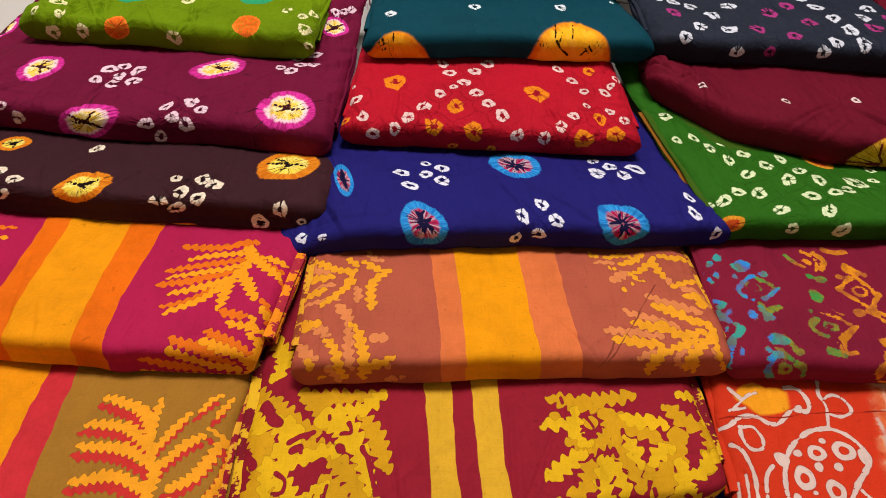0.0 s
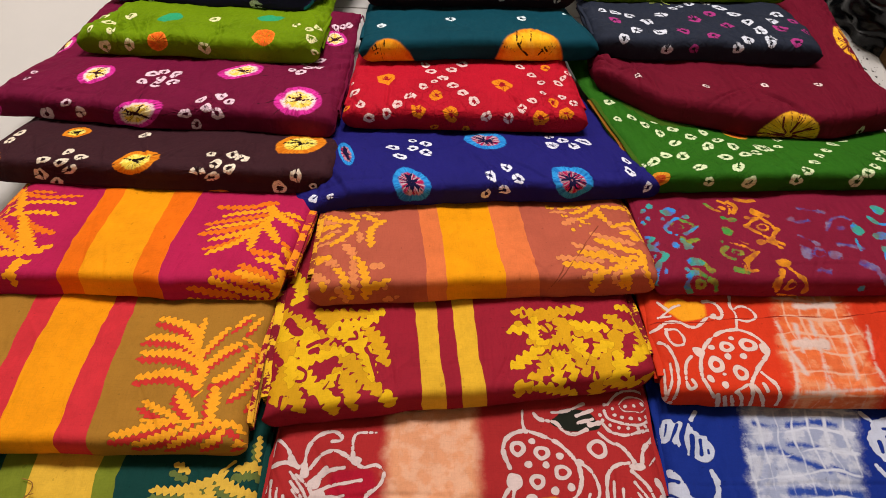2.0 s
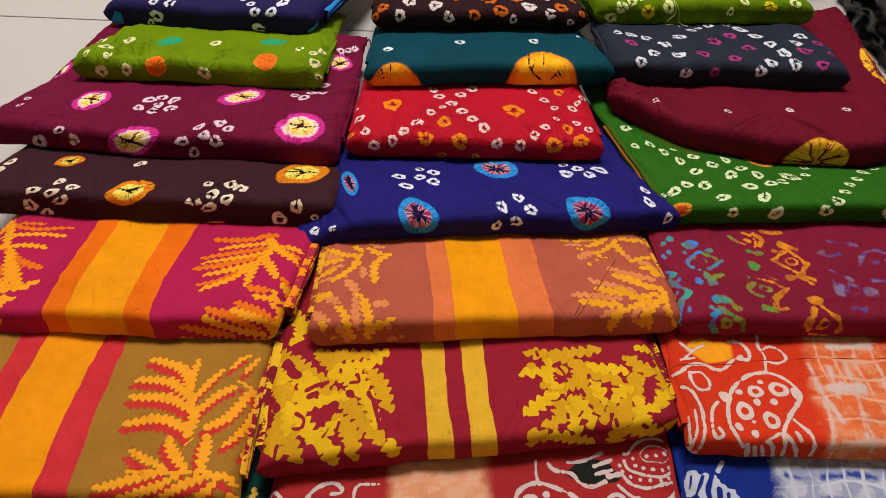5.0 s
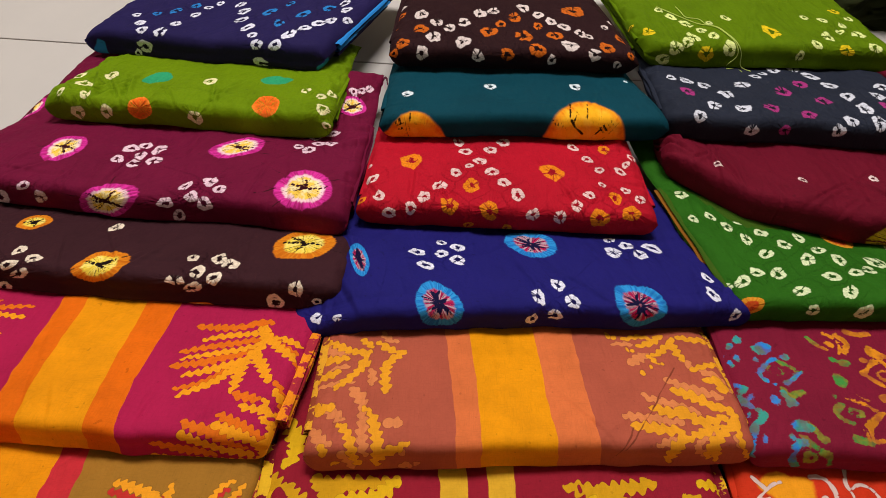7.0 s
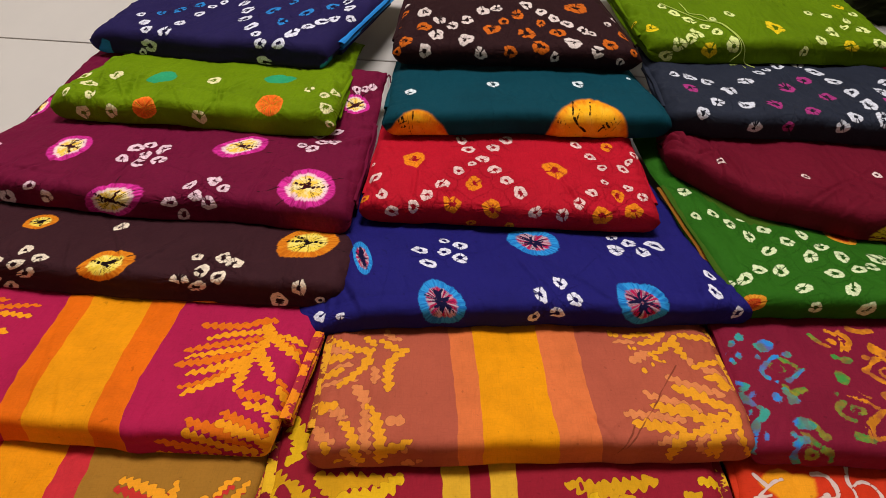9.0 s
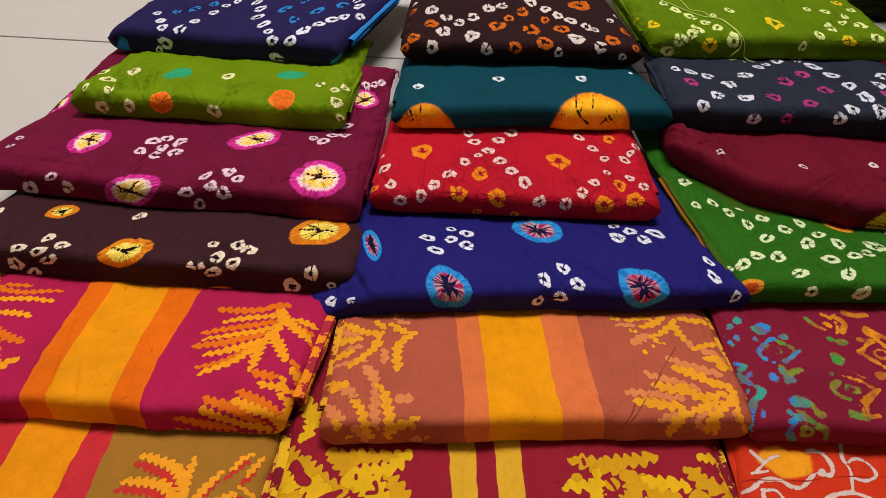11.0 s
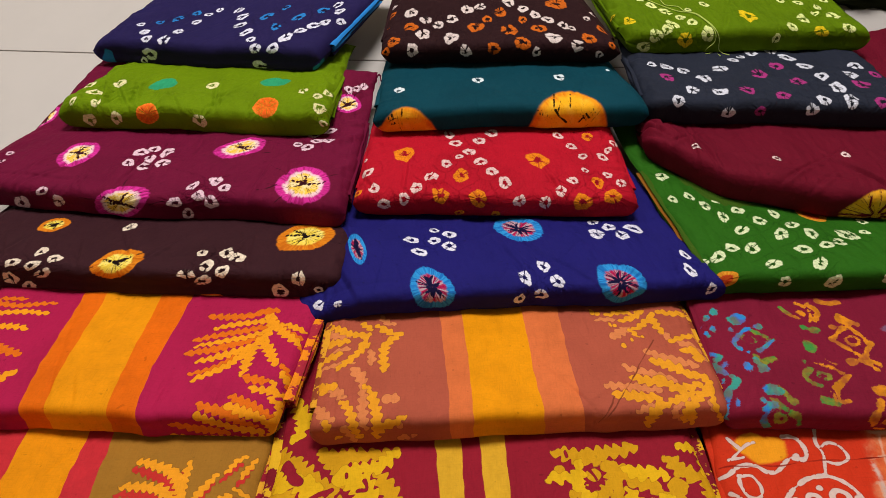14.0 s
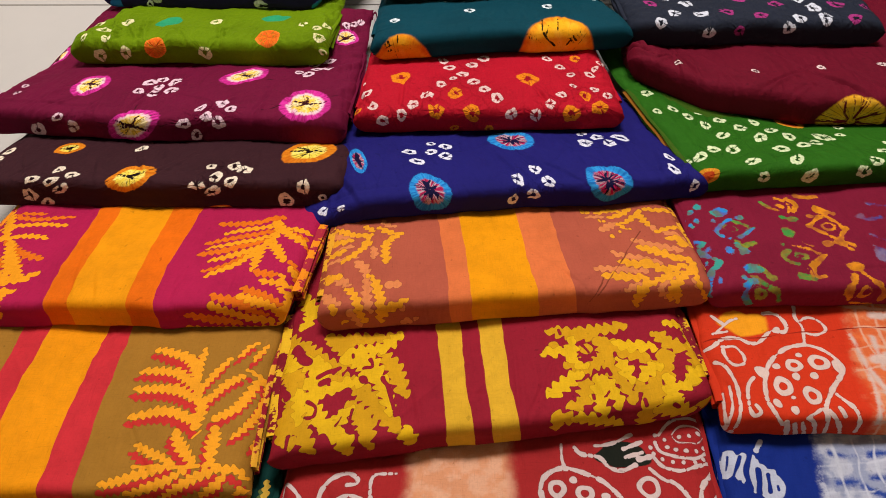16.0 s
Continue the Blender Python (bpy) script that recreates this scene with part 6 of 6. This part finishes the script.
LEAF = "dc8a1c"
CLOTHS = {
    "L1": (dye_l1, "0f3a34", [layer("olive", "6f7a22"), layer("yellow", "d2a836"), layer("shade", "5d6a34", 0.4, 0.8), layer("ink", "cfa83e")], None, None,
           "dark green cotton cloth with yellow stripes and fern print, folded"),
    "L2": (dye_l2, "9c6e26", [layer("red", "c32f36"), layer("yellow", "e4900c"), layer("shade", "c3322c", 0.4, 0.9), layer("ink", "eb9d22")], None, None,
           "khaki cotton cloth with yellow and red stripes and fern print"),
    "L3": (dye_l3, "a81c48", [layer("orange", "df690c"), layer("yellow", "e6930c"), layer("ink", "dc6c16", 0.35, 0.6), layer("over", "ea981a", 0.35, 0.6)], None, None,
           "folded magenta cotton cloth with orange and yellow stripes"),
    "L4": (dye_l4, "381d22", [layer("vein", "1c1010", 0.4, 0.9)], {"a": "f0e2c8"}, dict(inner="ecd048", inner2="f4e070", outer="d9841c", outer2="c46a12", line="1c1010", split=0.6, vein=0.035),
           "dark brown tie-dyed cotton cloth with orange suns and cream dots, folded"),
    "L5": (dye_l5, "6a1233", [layer("vein", "3a0f1a", 0.4, 0.9)], {"a": "f2d2dc"}, dict(inner="f2c84a", inner2="f9e6a8", outer="d8349a", outer2="a81f6b", line="38101a", split=0.63, vein=0.035, fringe="f4d0dc"),
           "plum purple tie-dyed cotton cloth with pink and yellow suns, folded"),
    "L6": (dye_l6, "668406", [layer("teal", "2f9c6a", 0.8, 1.2)], {"a": "f2eeb0", "heart": 0.9}, dict(inner="e8601c", inner2="f07a22", outer="ee6a1c", outer2="f28a30", line="7a7a10", split=0.8, vein=0.05, vein_scale=5.0, rag=0.22),
           "lime green tie-dyed cotton cloth with orange and teal spots, plumply folded"),
    "L7": (dye_l7, "241e4a", [layer("blue", "2a80c8", 0.8, 1.5)], {"a": "e2e5f2", "b": "2c84cc"}, None,
           "navy blue tie-dyed cotton cloth with rows of white dots, folded"),
    "M1": (dye_m1, "9e2727", [layer("fade", "cf9068", 9, 4.0, "d4a07e"), layer("crimson", "a0142a", 3, 1.5), layer("gold", "dc8f1c", 1.5, 1.0), layer("black", "1c2018", 0.6, 0.5), layer("line", "ccb8b2", 0.4, 0.35)], None, None,
           "folded brick red batik cloth with white flowers and pale panel"),
    "M2": (dye_m2, "8e1c2c", [layer("yellow", "d6a62a"), layer("ink", "cc9816", 0.35, 0.7), layer("over", "dcae18", 0.35, 0.7)], None, None,
           "maroon cotton cloth with yellow stripes and dense yellow leaf print, folded"),
    "M3": (dye_m3, "aa543e", [layer("orange", "d4703c"), layer("yellow", "e4940a"), layer("pale", "d4804a", 0.4, 0.8), layer("ink", "e39a22", 0.35, 0.8), layer("mark", "7a3a26", 0.5, 0.3)], None, None,
           "folded rust brown cotton cloth with orange and yellow stripes"),
    "M4": (dye_m4, "1f1c66", [layer("vein", "151238", 0.4, 0.9)], {"a": "e6e9f6"}, dict(inner="a8184a", inner2="b89aa4", radial=True, outer="2f93d4", outer2="1c6cb4", line="14123a", split=0.60, vein=0.05, vein_scale=5.0),
           "royal blue tie-dyed cotton cloth with bright blue and red suns, folded"),
    "M5": (dye_m5, "ae1427", [], {"a": "ecccc4", "b": "e8861a", "heart": 0.8}, None,
           "bright red tie-dyed cotton cloth with white and orange spots, folded"),
    "M6": (dye_m6, "093e4a", [layer("vein", "2e2008", 0.4, 0.9)], {"a": "e2eef0"}, dict(inner="eeac1c", inner2="f2b830", outer="e8961a", outer2="d97f14", line="2e2008", split=0.84, vein=0.002, rag=0.05),
           "teal tie-dyed cotton cloth with large yellow half suns, folded"),
    "M7": (dye_m7, "2a1618", [], {"a": "ddd0c8", "b": "c8641a"}, None,
           "blackish brown tie-dyed cotton cloth with white and orange spots, folded"),
    "R1": (dye_r1, "142a7a", [layer("fade", "8f97ad", 8, 7.0, "b0b4c0"), layer("smear", "2a4490", 3, 4.0), layer("grid", "c2c6d0", 1.2, 1.6), layer("line", "b6bccb", 0.5, 0.5)], None, None,
           "folded cobalt blue batik cloth with a white tie-dyed panel"),
    "R2": (dye_r2, "c83519", [layer("fade", "cf6436", 9, 6.0, "d6875c"), layer("smear", "e0703a", 5, 3.5), layer("grid", "d8a284", 1.2, 1.6), layer("wash", "cfb3a5", 2.6, 3.0), layer("gold", "ea9a1c", 1.5, 1.5), layer("line", "d4bcb0", 0.4, 0.4), layer("mark", "8a2010", 0.4, 0.2)], None, None,
           "folded orange red batik cloth with white rings and faded panel"),
    "R3": (dye_r3, "781830", [layer("violet", "4a4488", 1.4, 4.2, "7a6a88"), layer("green", "3f8a3c", 0.7, 3.8, "86862c"), layer("blue", "2f80cc", 0.7, 3.6, "3a9484"), layer("yellow", "d8881c", 0.5, 2.8, "b8721a")], None, None,
           "folded wine red batik cloth with blue and yellow diamond motifs"),
    "R4": (dye_r4, "296014", [], {"a": "dcecb8", "heart": 0.7}, dict(inner="c4541c", inner2="b83a18", outer="d9962c", outer2="c8801e", line="5a2a10", split=0.55, vein=0.02, rag=0.25),
           "leaf green tie-dyed cotton cloth with strings of pale dots, folded askew"),
    "R5": (dye_r5, "661024", [layer("vein", "6a1226", 0.4, 0.9)], {"a": "f2dcd4"}, dict(inner="ecac24", inner2="f0b83a", outer="e09a1c", outer2="c87a18", line="661024", split=0.95, vein=0.05, vein_scale=4.0, rag=0.10),
           "loosely folded maroon cotton cloth with yellow half suns"),
    "R6": (dye_r6, "262b37", [], {"a": "d8dde6", "b": "a8387c"}, None,
           "slate grey tie-dyed cotton cloth with white and pink spots, folded"),
    "R7": (dye_r7, "587604", [], {"a": "e4f09a", "b": "e6c81e", "heart": 0.8}, None,
           "bright lime tie-dyed cotton cloth with pale and yellow dots, folded"),
}
GRAIN = {"M2": dict(teeth=2.4, period=10.0, warp=1.6, broad=1.36), "M3": dict(teeth=1.7, period=8.5, warp=1.5, broad=1.08), "L3": dict(teeth=1.7, period=7.8, warp=0.9, broad=0.98),
         "L2": dict(teeth=1.8, period=6.8, warp=0.9, broad=0.96), "L1": dict(teeth=1.7, period=7.0, warp=0.9), "R3": dict(warp=2.4, fat=3.8), "R1": dict(fat=5.0, warp=0.6), "R2": dict(fat=3.0, warp=0.5, pen=0.82),
         "M1": dict(warp=0.5, pen=0.8), "L6": dict(lumps=0.03), "L4": dict(lumps=0.035, arms=4, run=0.62, vein=2.3, broken=0.35, whisk=3), "L5": dict(lumps=0.04, arms=4, run=0.66, vein=2.4, broken=0.35, whisk=4), "M4": dict(lumps=0.04, arms=14, run=0.62, vein=1.2, core=0.1),
         "M6": dict(lumps=0.015, arms=0), "R5": dict(lumps=0.03, arms=12, run=0.95, vein=1.4, core=0.15)}
PRINTED = ("L1", "L2", "L3", "M1", "M2", "M3", "R1", "R2")
INSIDE = {"L7": ("28224e", "2a80c8", "2a80c8"), "R4": ("2a5a14", "8a5a1c", "3a5a14"), "L2": ("8e1c2c", "9c6e26", "8e1c2c"), "L3": ("a82c3c", "a02430", "a82c3c"), "M3": ("8a4028", "b07a28", "8a4028"), "M2": ("7a1a26", "b08c22", "7a1a26")}
BLOTCH = {"L3": "e88a1c", "L2": "dca02c", "M3": "d89a28", "M2": "dcae24"}
SPREAD = {"M5": 0.001, "M4": 0.002, "L6": 0.0015, "R7": 0.002, "M6": 0.002, "L7": 0.004, "R4": 0.0045, "M3": 0.004, "L3": 0.007, "L2": 0.005, "M2": 0.006}
GATHER = {"R5": (3.0, 0.6), "L6": (1.0, 1.0), "R7": (1.2, 0.4), "M5": (0.5, 0.9), "R6": (1.0, 0.5), "L5": (0.5, 0.8), "M3": (0.6, 0.6)}
CRUMPLE = {"L5": 1.9, "L4": 1.6, "R4": 1.2, "M4": 1.4, "L6": 2.2, "M5": 1.9, "R5": 2.0, "R7": 1.4, "R6": 1.3, "M6": 0.9}
for i, (key, (dye, base, layers, dots, suns, label)) in enumerate(CLOTHS.items()):
    def fields(S, Q, width):
        p = Dye(S, Q, [k[0] for k in layers], i * 7 + 3, **GRAIN.get(key, {}))
        dye(p)
        if "grid" in p.f:
            p.grid("grid", "fade", 19.0)
        return p.fields()
    mat = cloth_material("cotton", base, layers, dots, suns, relief=CRUMPLE.get(key, 1.0))
    inner = [cloth_material("cotton_inside", tone, [], None, None, blotch=BLOTCH.get(key)) for tone in INSIDE.get(key, (base,))]
    inner = (inner * 3)[:3]
    dip = (lambda A, V: 0.045 * np.clip(1 - A / 0.16, 0, 1)) if key == "M4" else None
    build_cloth(key, "folded_cloth", mat, inner, label, cell=0.0012 if key in PRINTED else 0.0018, seed=i * 11 + 1, fields=fields, dip=dip, crumple=CRUMPLE.get(key, 1.0), gather=GATHER.get(key, (0.3, 0.3)), spread=SPREAD.get(key, 0.0025))

# ---- floor, walls and what stands beside the cloths ----
tile = plain_material("glazed_tile", "bdbab2", 0.22, 2.2, 0.10, 0.015, spec=0.5)
grout = plain_material("grout", "6e675d", 0.9, 60, 0.3, 0.2)
paint = plain_material("wall_paint", "cfc6b4", 0.8, 5, 0.1, 0.1)
floor = tagged(part("floor", box(6.0, 6.0, 0.05, at=(0, 1.2, -0.0265)), grout), "pale glazed floor tiles with thin dark joints", "floor", kind="structure")
STEP, GAP = 0.60, 0.0026
bm = box(STEP - GAP, STEP - GAP, 0.008, 0.0006, segments=1)
slab = bpy.data.meshes.new("tile")
bm.to_mesh(slab)
bm.free()
slab.materials.append(tile)
lie = pose(-0.13, 0.952, -0.004, 0, 0, -3.0)
for i in range(-5, 6):
    for j in range(-6, 6):
        spot = (lie @ pose((i + 0.32) * STEP, (j + 0.5) * STEP, 0)).translation
        if abs(spot.x) > 3.0 or abs(spot.y - 1.2) > 3.0:
            continue
        ob = new("tile", slab)
        ob.parent = floor
        ob.matrix_world = lie @ pose((i + 0.32) * STEP, (j + 0.5) * STEP, 0)
for name, sx, sy, x, y in (("wall_north", 6.0, 0.12, 0, 4.2), ("wall_south", 6.0, 0.12, 0, -1.8), ("wall_west", 0.12, 6.12, -3.06, 1.2), ("wall_east", 0.12, 6.12, 3.06, 1.2)):
    tagged(part(name, box(sx, sy, 2.8, at=(x, y, 1.4)), paint), "plain cream painted wall of the shop", "wall", kind="structure")
tagged(part("ceiling", box(6.24, 6.24, 0.1, at=(0, 1.2, 2.85)), paint), "plain pale painted ceiling", "ceiling", kind="structure")


def crumpled(name, x, y, sx, sy, sz, material, label, category, seed, rough=0.03, lean=0.0):
    """A slack bundle: a rounded heap of folds standing on the floor."""
    u, w = np.meshgrid(np.linspace(0, 2 * math.pi, 120), np.linspace(0, 1, 60))
    r = np.clip(1 - w ** 4, 0, 1) ** 0.4
    cx, cy = np.cos(u), np.sin(u)
    k = (np.abs(cx) ** 7 + np.abs(cy) ** 7) ** (-1 / 7)
    n = value_noise(cx * 2 + w, cy * 2 + w * 3, 2.2, seed) + 0.6 * np.abs(value_noise(cx * 3, cy * 3 + w * 6, 3.0, seed + 1)) + 0.35 * value_noise(cx * 5 + w * 4, cy * 6, 4.0, seed + 2)
    n[:, -1] = n[:, 0]
    X, Y = cx * k * r * (sx / 2 + rough * n) + lean * w, cy * k * r * (sy / 2 + rough * n)
    Z = np.maximum(w * sz + rough * 0.8 * n * w, 0.001)
    thing = new(name)
    thing.location = (x, y, 0)
    tagged(thing, label, category)
    grid_mesh("sheet", np.stack([X, Y, Z], 2), material, thing)
    return thing


black = plain_material("black_plastic", "060708", 0.26, 14, 0.5, 0.5, spec=0.3)
bag = crumpled("plastic_bag", 0.955, 1.075, 0.45, 0.47, 0.30, black, "crumpled shiny black plastic bag of goods on the floor", "plastic bag", 31, 0.024)
knot = bmesh.new()
bmesh.ops.create_cone(knot, cap_ends=True, segments=20, radius1=0.05, radius2=0.018, depth=0.09)
for v in knot.verts:
    v.co.x += 0.008 * math.sin(v.co.y * 300)
bmesh.ops.translate(knot, vec=(0.02, 0.0, 0.33), verts=knot.verts)
part("gathered_neck", knot, black, bag)
olive = plain_material("olive_cloth", "23280f", 0.85, 30, 0.4, 0.4, spec=0.1)
crumpled("cloth_bundle", 0.70, 1.19, 0.34, 0.24, 0.16, olive, "dark olive cloth bundle lying behind the folded cloths", "cloth bundle", 57, 0.02)

# brown carton with its flaps
card = plain_material("cardboard", "4a3212", 0.8, 24, 0.35, 0.2, spec=0.15)
carton = new("carton")
carton.matrix_world = pose(0.974, 0.69, 0, 0, 0, 3)
tagged(carton, "plain brown cardboard carton standing on the tiles", "carton")
part("body", box(0.38, 0.30, 0.26, 0.004, (0, 0, 0.131)), card, carton)
for side in (-1, 1):
    part("flap", box(0.185, 0.30, 0.003, 0.001, (side * 0.095, 0, 0.2635)), card, carton)
tape = plain_material("packing_tape", "7a5a2a", 0.3, 40, 0.2, 0.1)
part("tape", box(0.05, 0.304, 0.0006, 0.0002, (0, 0, 0.2655)), tape, carton)

# flecks of dirt on the floor between carton and cloths
dirt = plain_material("dirt", "2a2016", 0.9, 80, 0.4, 0.3)
rng = random.Random(5)
bm = bmesh.new()
for k in range(70):
    x, y = 0.735 + abs(rng.gauss(0, 0.03)), rng.gauss(0.82, 0.05)
    size = rng.choice((0.0005, 0.0007, 0.001, 0.002))
    ring = [bm.verts.new((x + size * rng.uniform(0.6, 1.4) * math.cos(a), y + size * rng.uniform(0.6, 1.6) * math.sin(a), 0.0002)) for a in (0, 1.2, 2.4, 3.6, 5.0)]
    tip = bm.verts.new((x, y, 0.0006 + size * 0.4))
    for a, b in zip(ring, ring[1:] + ring[:1]):
        bm.faces.new((a, b, tip))
tagged(part("dirt", bm, dirt), "scattered dark flecks of dirt on the floor tiles", "dirt", kind="stuff")


def yarn(name, points, thick, material, label, category, parent=None):
    """A thread laid along points, as a thin round tube."""
    bm = bmesh.new()
    pts = [Vector(p) for p in points]
    fine = []
    for i in range(len(pts) - 1):
        a, b, c, d = pts[max(i - 1, 0)], pts[i], pts[i + 1], pts[min(i + 2, len(pts) - 1)]
        for k in range(8):
            t = k / 8
            fine.append(0.5 * (2 * b + (c - a) * t + (2 * a - 5 * b + 4 * c - d) * t * t + (3 * b - a - 3 * c + d) * t ** 3))
    fine.append(pts[-1])
    last = None
    for i, p in enumerate(fine):
        way = (fine[min(i + 1, len(fine) - 1)] - fine[max(i - 1, 0)]).normalized()
        side = way.cross(Vector((0, 0, 1)))
        side = side.normalized() if side.length > 1e-4 else Vector((1, 0, 0))
        up = side.cross(way)
        ring = [bm.verts.new(p + thick * (side * math.cos(a) + up * math.sin(a))) for a in (0, 1.257, 2.513, 3.77, 5.027)]
        if last:
            for k in range(5):
                bm.faces.new((last[k], last[(k + 1) % 5], ring[(k + 1) % 5], ring[k]))
        last = ring
    ob = part(name, bm, material, parent)
    return tagged(ob, label, category) if not parent else ob


lime = plain_material("lime_thread", "b4c860", 0.8, 90, 0.2, 0.1)
long_end = [(0.3018, 0.9705, 0.0963), (0.3157, 0.9583, 0.0977), (0.3320, 0.9434, 0.0992), (0.3510, 0.9261, 0.1023), (0.3731, 0.9185, 0.1041), (0.3846, 0.9019, 0.1050), (0.3914, 0.8889, 0.1053), (0.3969, 0.8805, 0.1011), (0.4014, 0.8771, 0.0921), (0.4035, 0.8760, 0.0813), (0.4056, 0.8749, 0.0744), (0.4112, 0.8724, 0.0713), (0.4185, 0.8668, 0.0725)]
yarn("loose_thread", long_end, 0.0006, lime, "loose pale lime thread trailing over a folded cloth", "thread")
short_end = [(0.3295, 0.9740, 0.0950), (0.3332, 0.9596, 0.0972), (0.3371, 0.9434, 0.1002), (0.3536, 0.9375, 0.1014), (0.3602, 0.9253, 0.1029), (0.3756, 0.9146, 0.1042), (0.3895, 0.8890, 0.1053), (0.3955, 0.8786, 0.0979), (0.3960, 0.8767, 0.0870), (0.3891, 0.8757, 0.0781), (0.3852, 0.8772, 0.0684), (0.3886, 0.8713, 0.0718), (0.4016, 0.8766, 0.0684), (0.4046, 0.8617, 0.0751)]
yarn("loose_thread", short_end, 0.0006, lime, "loose pale lime thread lying on a folded cloth", "thread")
rust = plain_material("rust_yarn", "b8722a", 0.85, 90, 0.3, 0.2)
rng = random.Random(9)


def tassel(x, y, z, size, material, label):
    """A few yarn ends that spread from one knot."""
    thing = new("tassel")
    thing.location = (x, y, z)
    tagged(thing, label, "tassel")
    for k in range(8):
        a = rng.uniform(2.0, 5.2)
        yarn("strand", [(0.02 * size, 0.01 * size, 0.012), (0.005 + rng.uniform(-0.004, 0.004), rng.uniform(-0.005, 0.005), 0.012), (0.022 * size * math.cos(a), 0.018 * size * math.sin(a), 0.004), (0.03 * size * math.cos(a + 0.4), 0.022 * size * math.sin(a + 0.4), 0.0012)], 0.0011 * size, material, "", "", thing)


tassel(-0.448, 0.955, 0.0, 1.0, rust, "small frayed rust orange yarn tassel beside a navy cloth")
tassel(-0.532, 0.506, 0.072, 0.55, plain_material("gold_yarn", "8a7430", 0.85, 90, 0.3, 0.2), "short frayed gold yarn ends at a dark brown cloth")
# frayed fringe along the back edge of the plum cloth
plum = plain_material("plum_yarn", "6a1438", 0.85, 90, 0.3, 0.2)
cream = plain_material("cream_yarn", "d8bcc4", 0.85, 90, 0.2, 0.2)
fringe = new("cloth_fringe")
fringe.location = (-0.085, 0.846, 0.05)
tagged(fringe, "short frayed plum and cream threads along a cloth edge", "fringe")
for k in range(22):
    x = -0.030 + 0.0031 * k + rng.uniform(-0.001, 0.001)
    y, z, tilt = rng.uniform(-0.004, 0.002), rng.uniform(-0.002, 0.006), rng.uniform(-0.004, 0.004)
    yarn("strand", [(x, y - 0.006, z), (x + tilt * 0.4, y, z + 0.004), (x + tilt, y + 0.006, z + 0.003), (x + tilt * 1.6, y + 0.011, z - 0.003)], rng.uniform(0.0006, 0.0012), cream if k % 3 == 0 else plum, "", "", fringe)
brown_yarn = plain_material("brown_yarn", "8a6020", 0.85, 90, 0.2, 0.1)
yarn("yarn_end", [(-0.3734, 0.1067, 0.0555), (-0.3626, 0.1021, 0.0550), (-0.3623, 0.0925, 0.0550), (-0.367, 0.0854, 0.0555), (-0.3684, 0.083, 0.0555), (-0.3647, 0.089, 0.0555), (-0.3585, 0.0913, 0.0550)], 0.0005, brown_yarn, "short looped brown yarn end on a striped cloth", "thread")
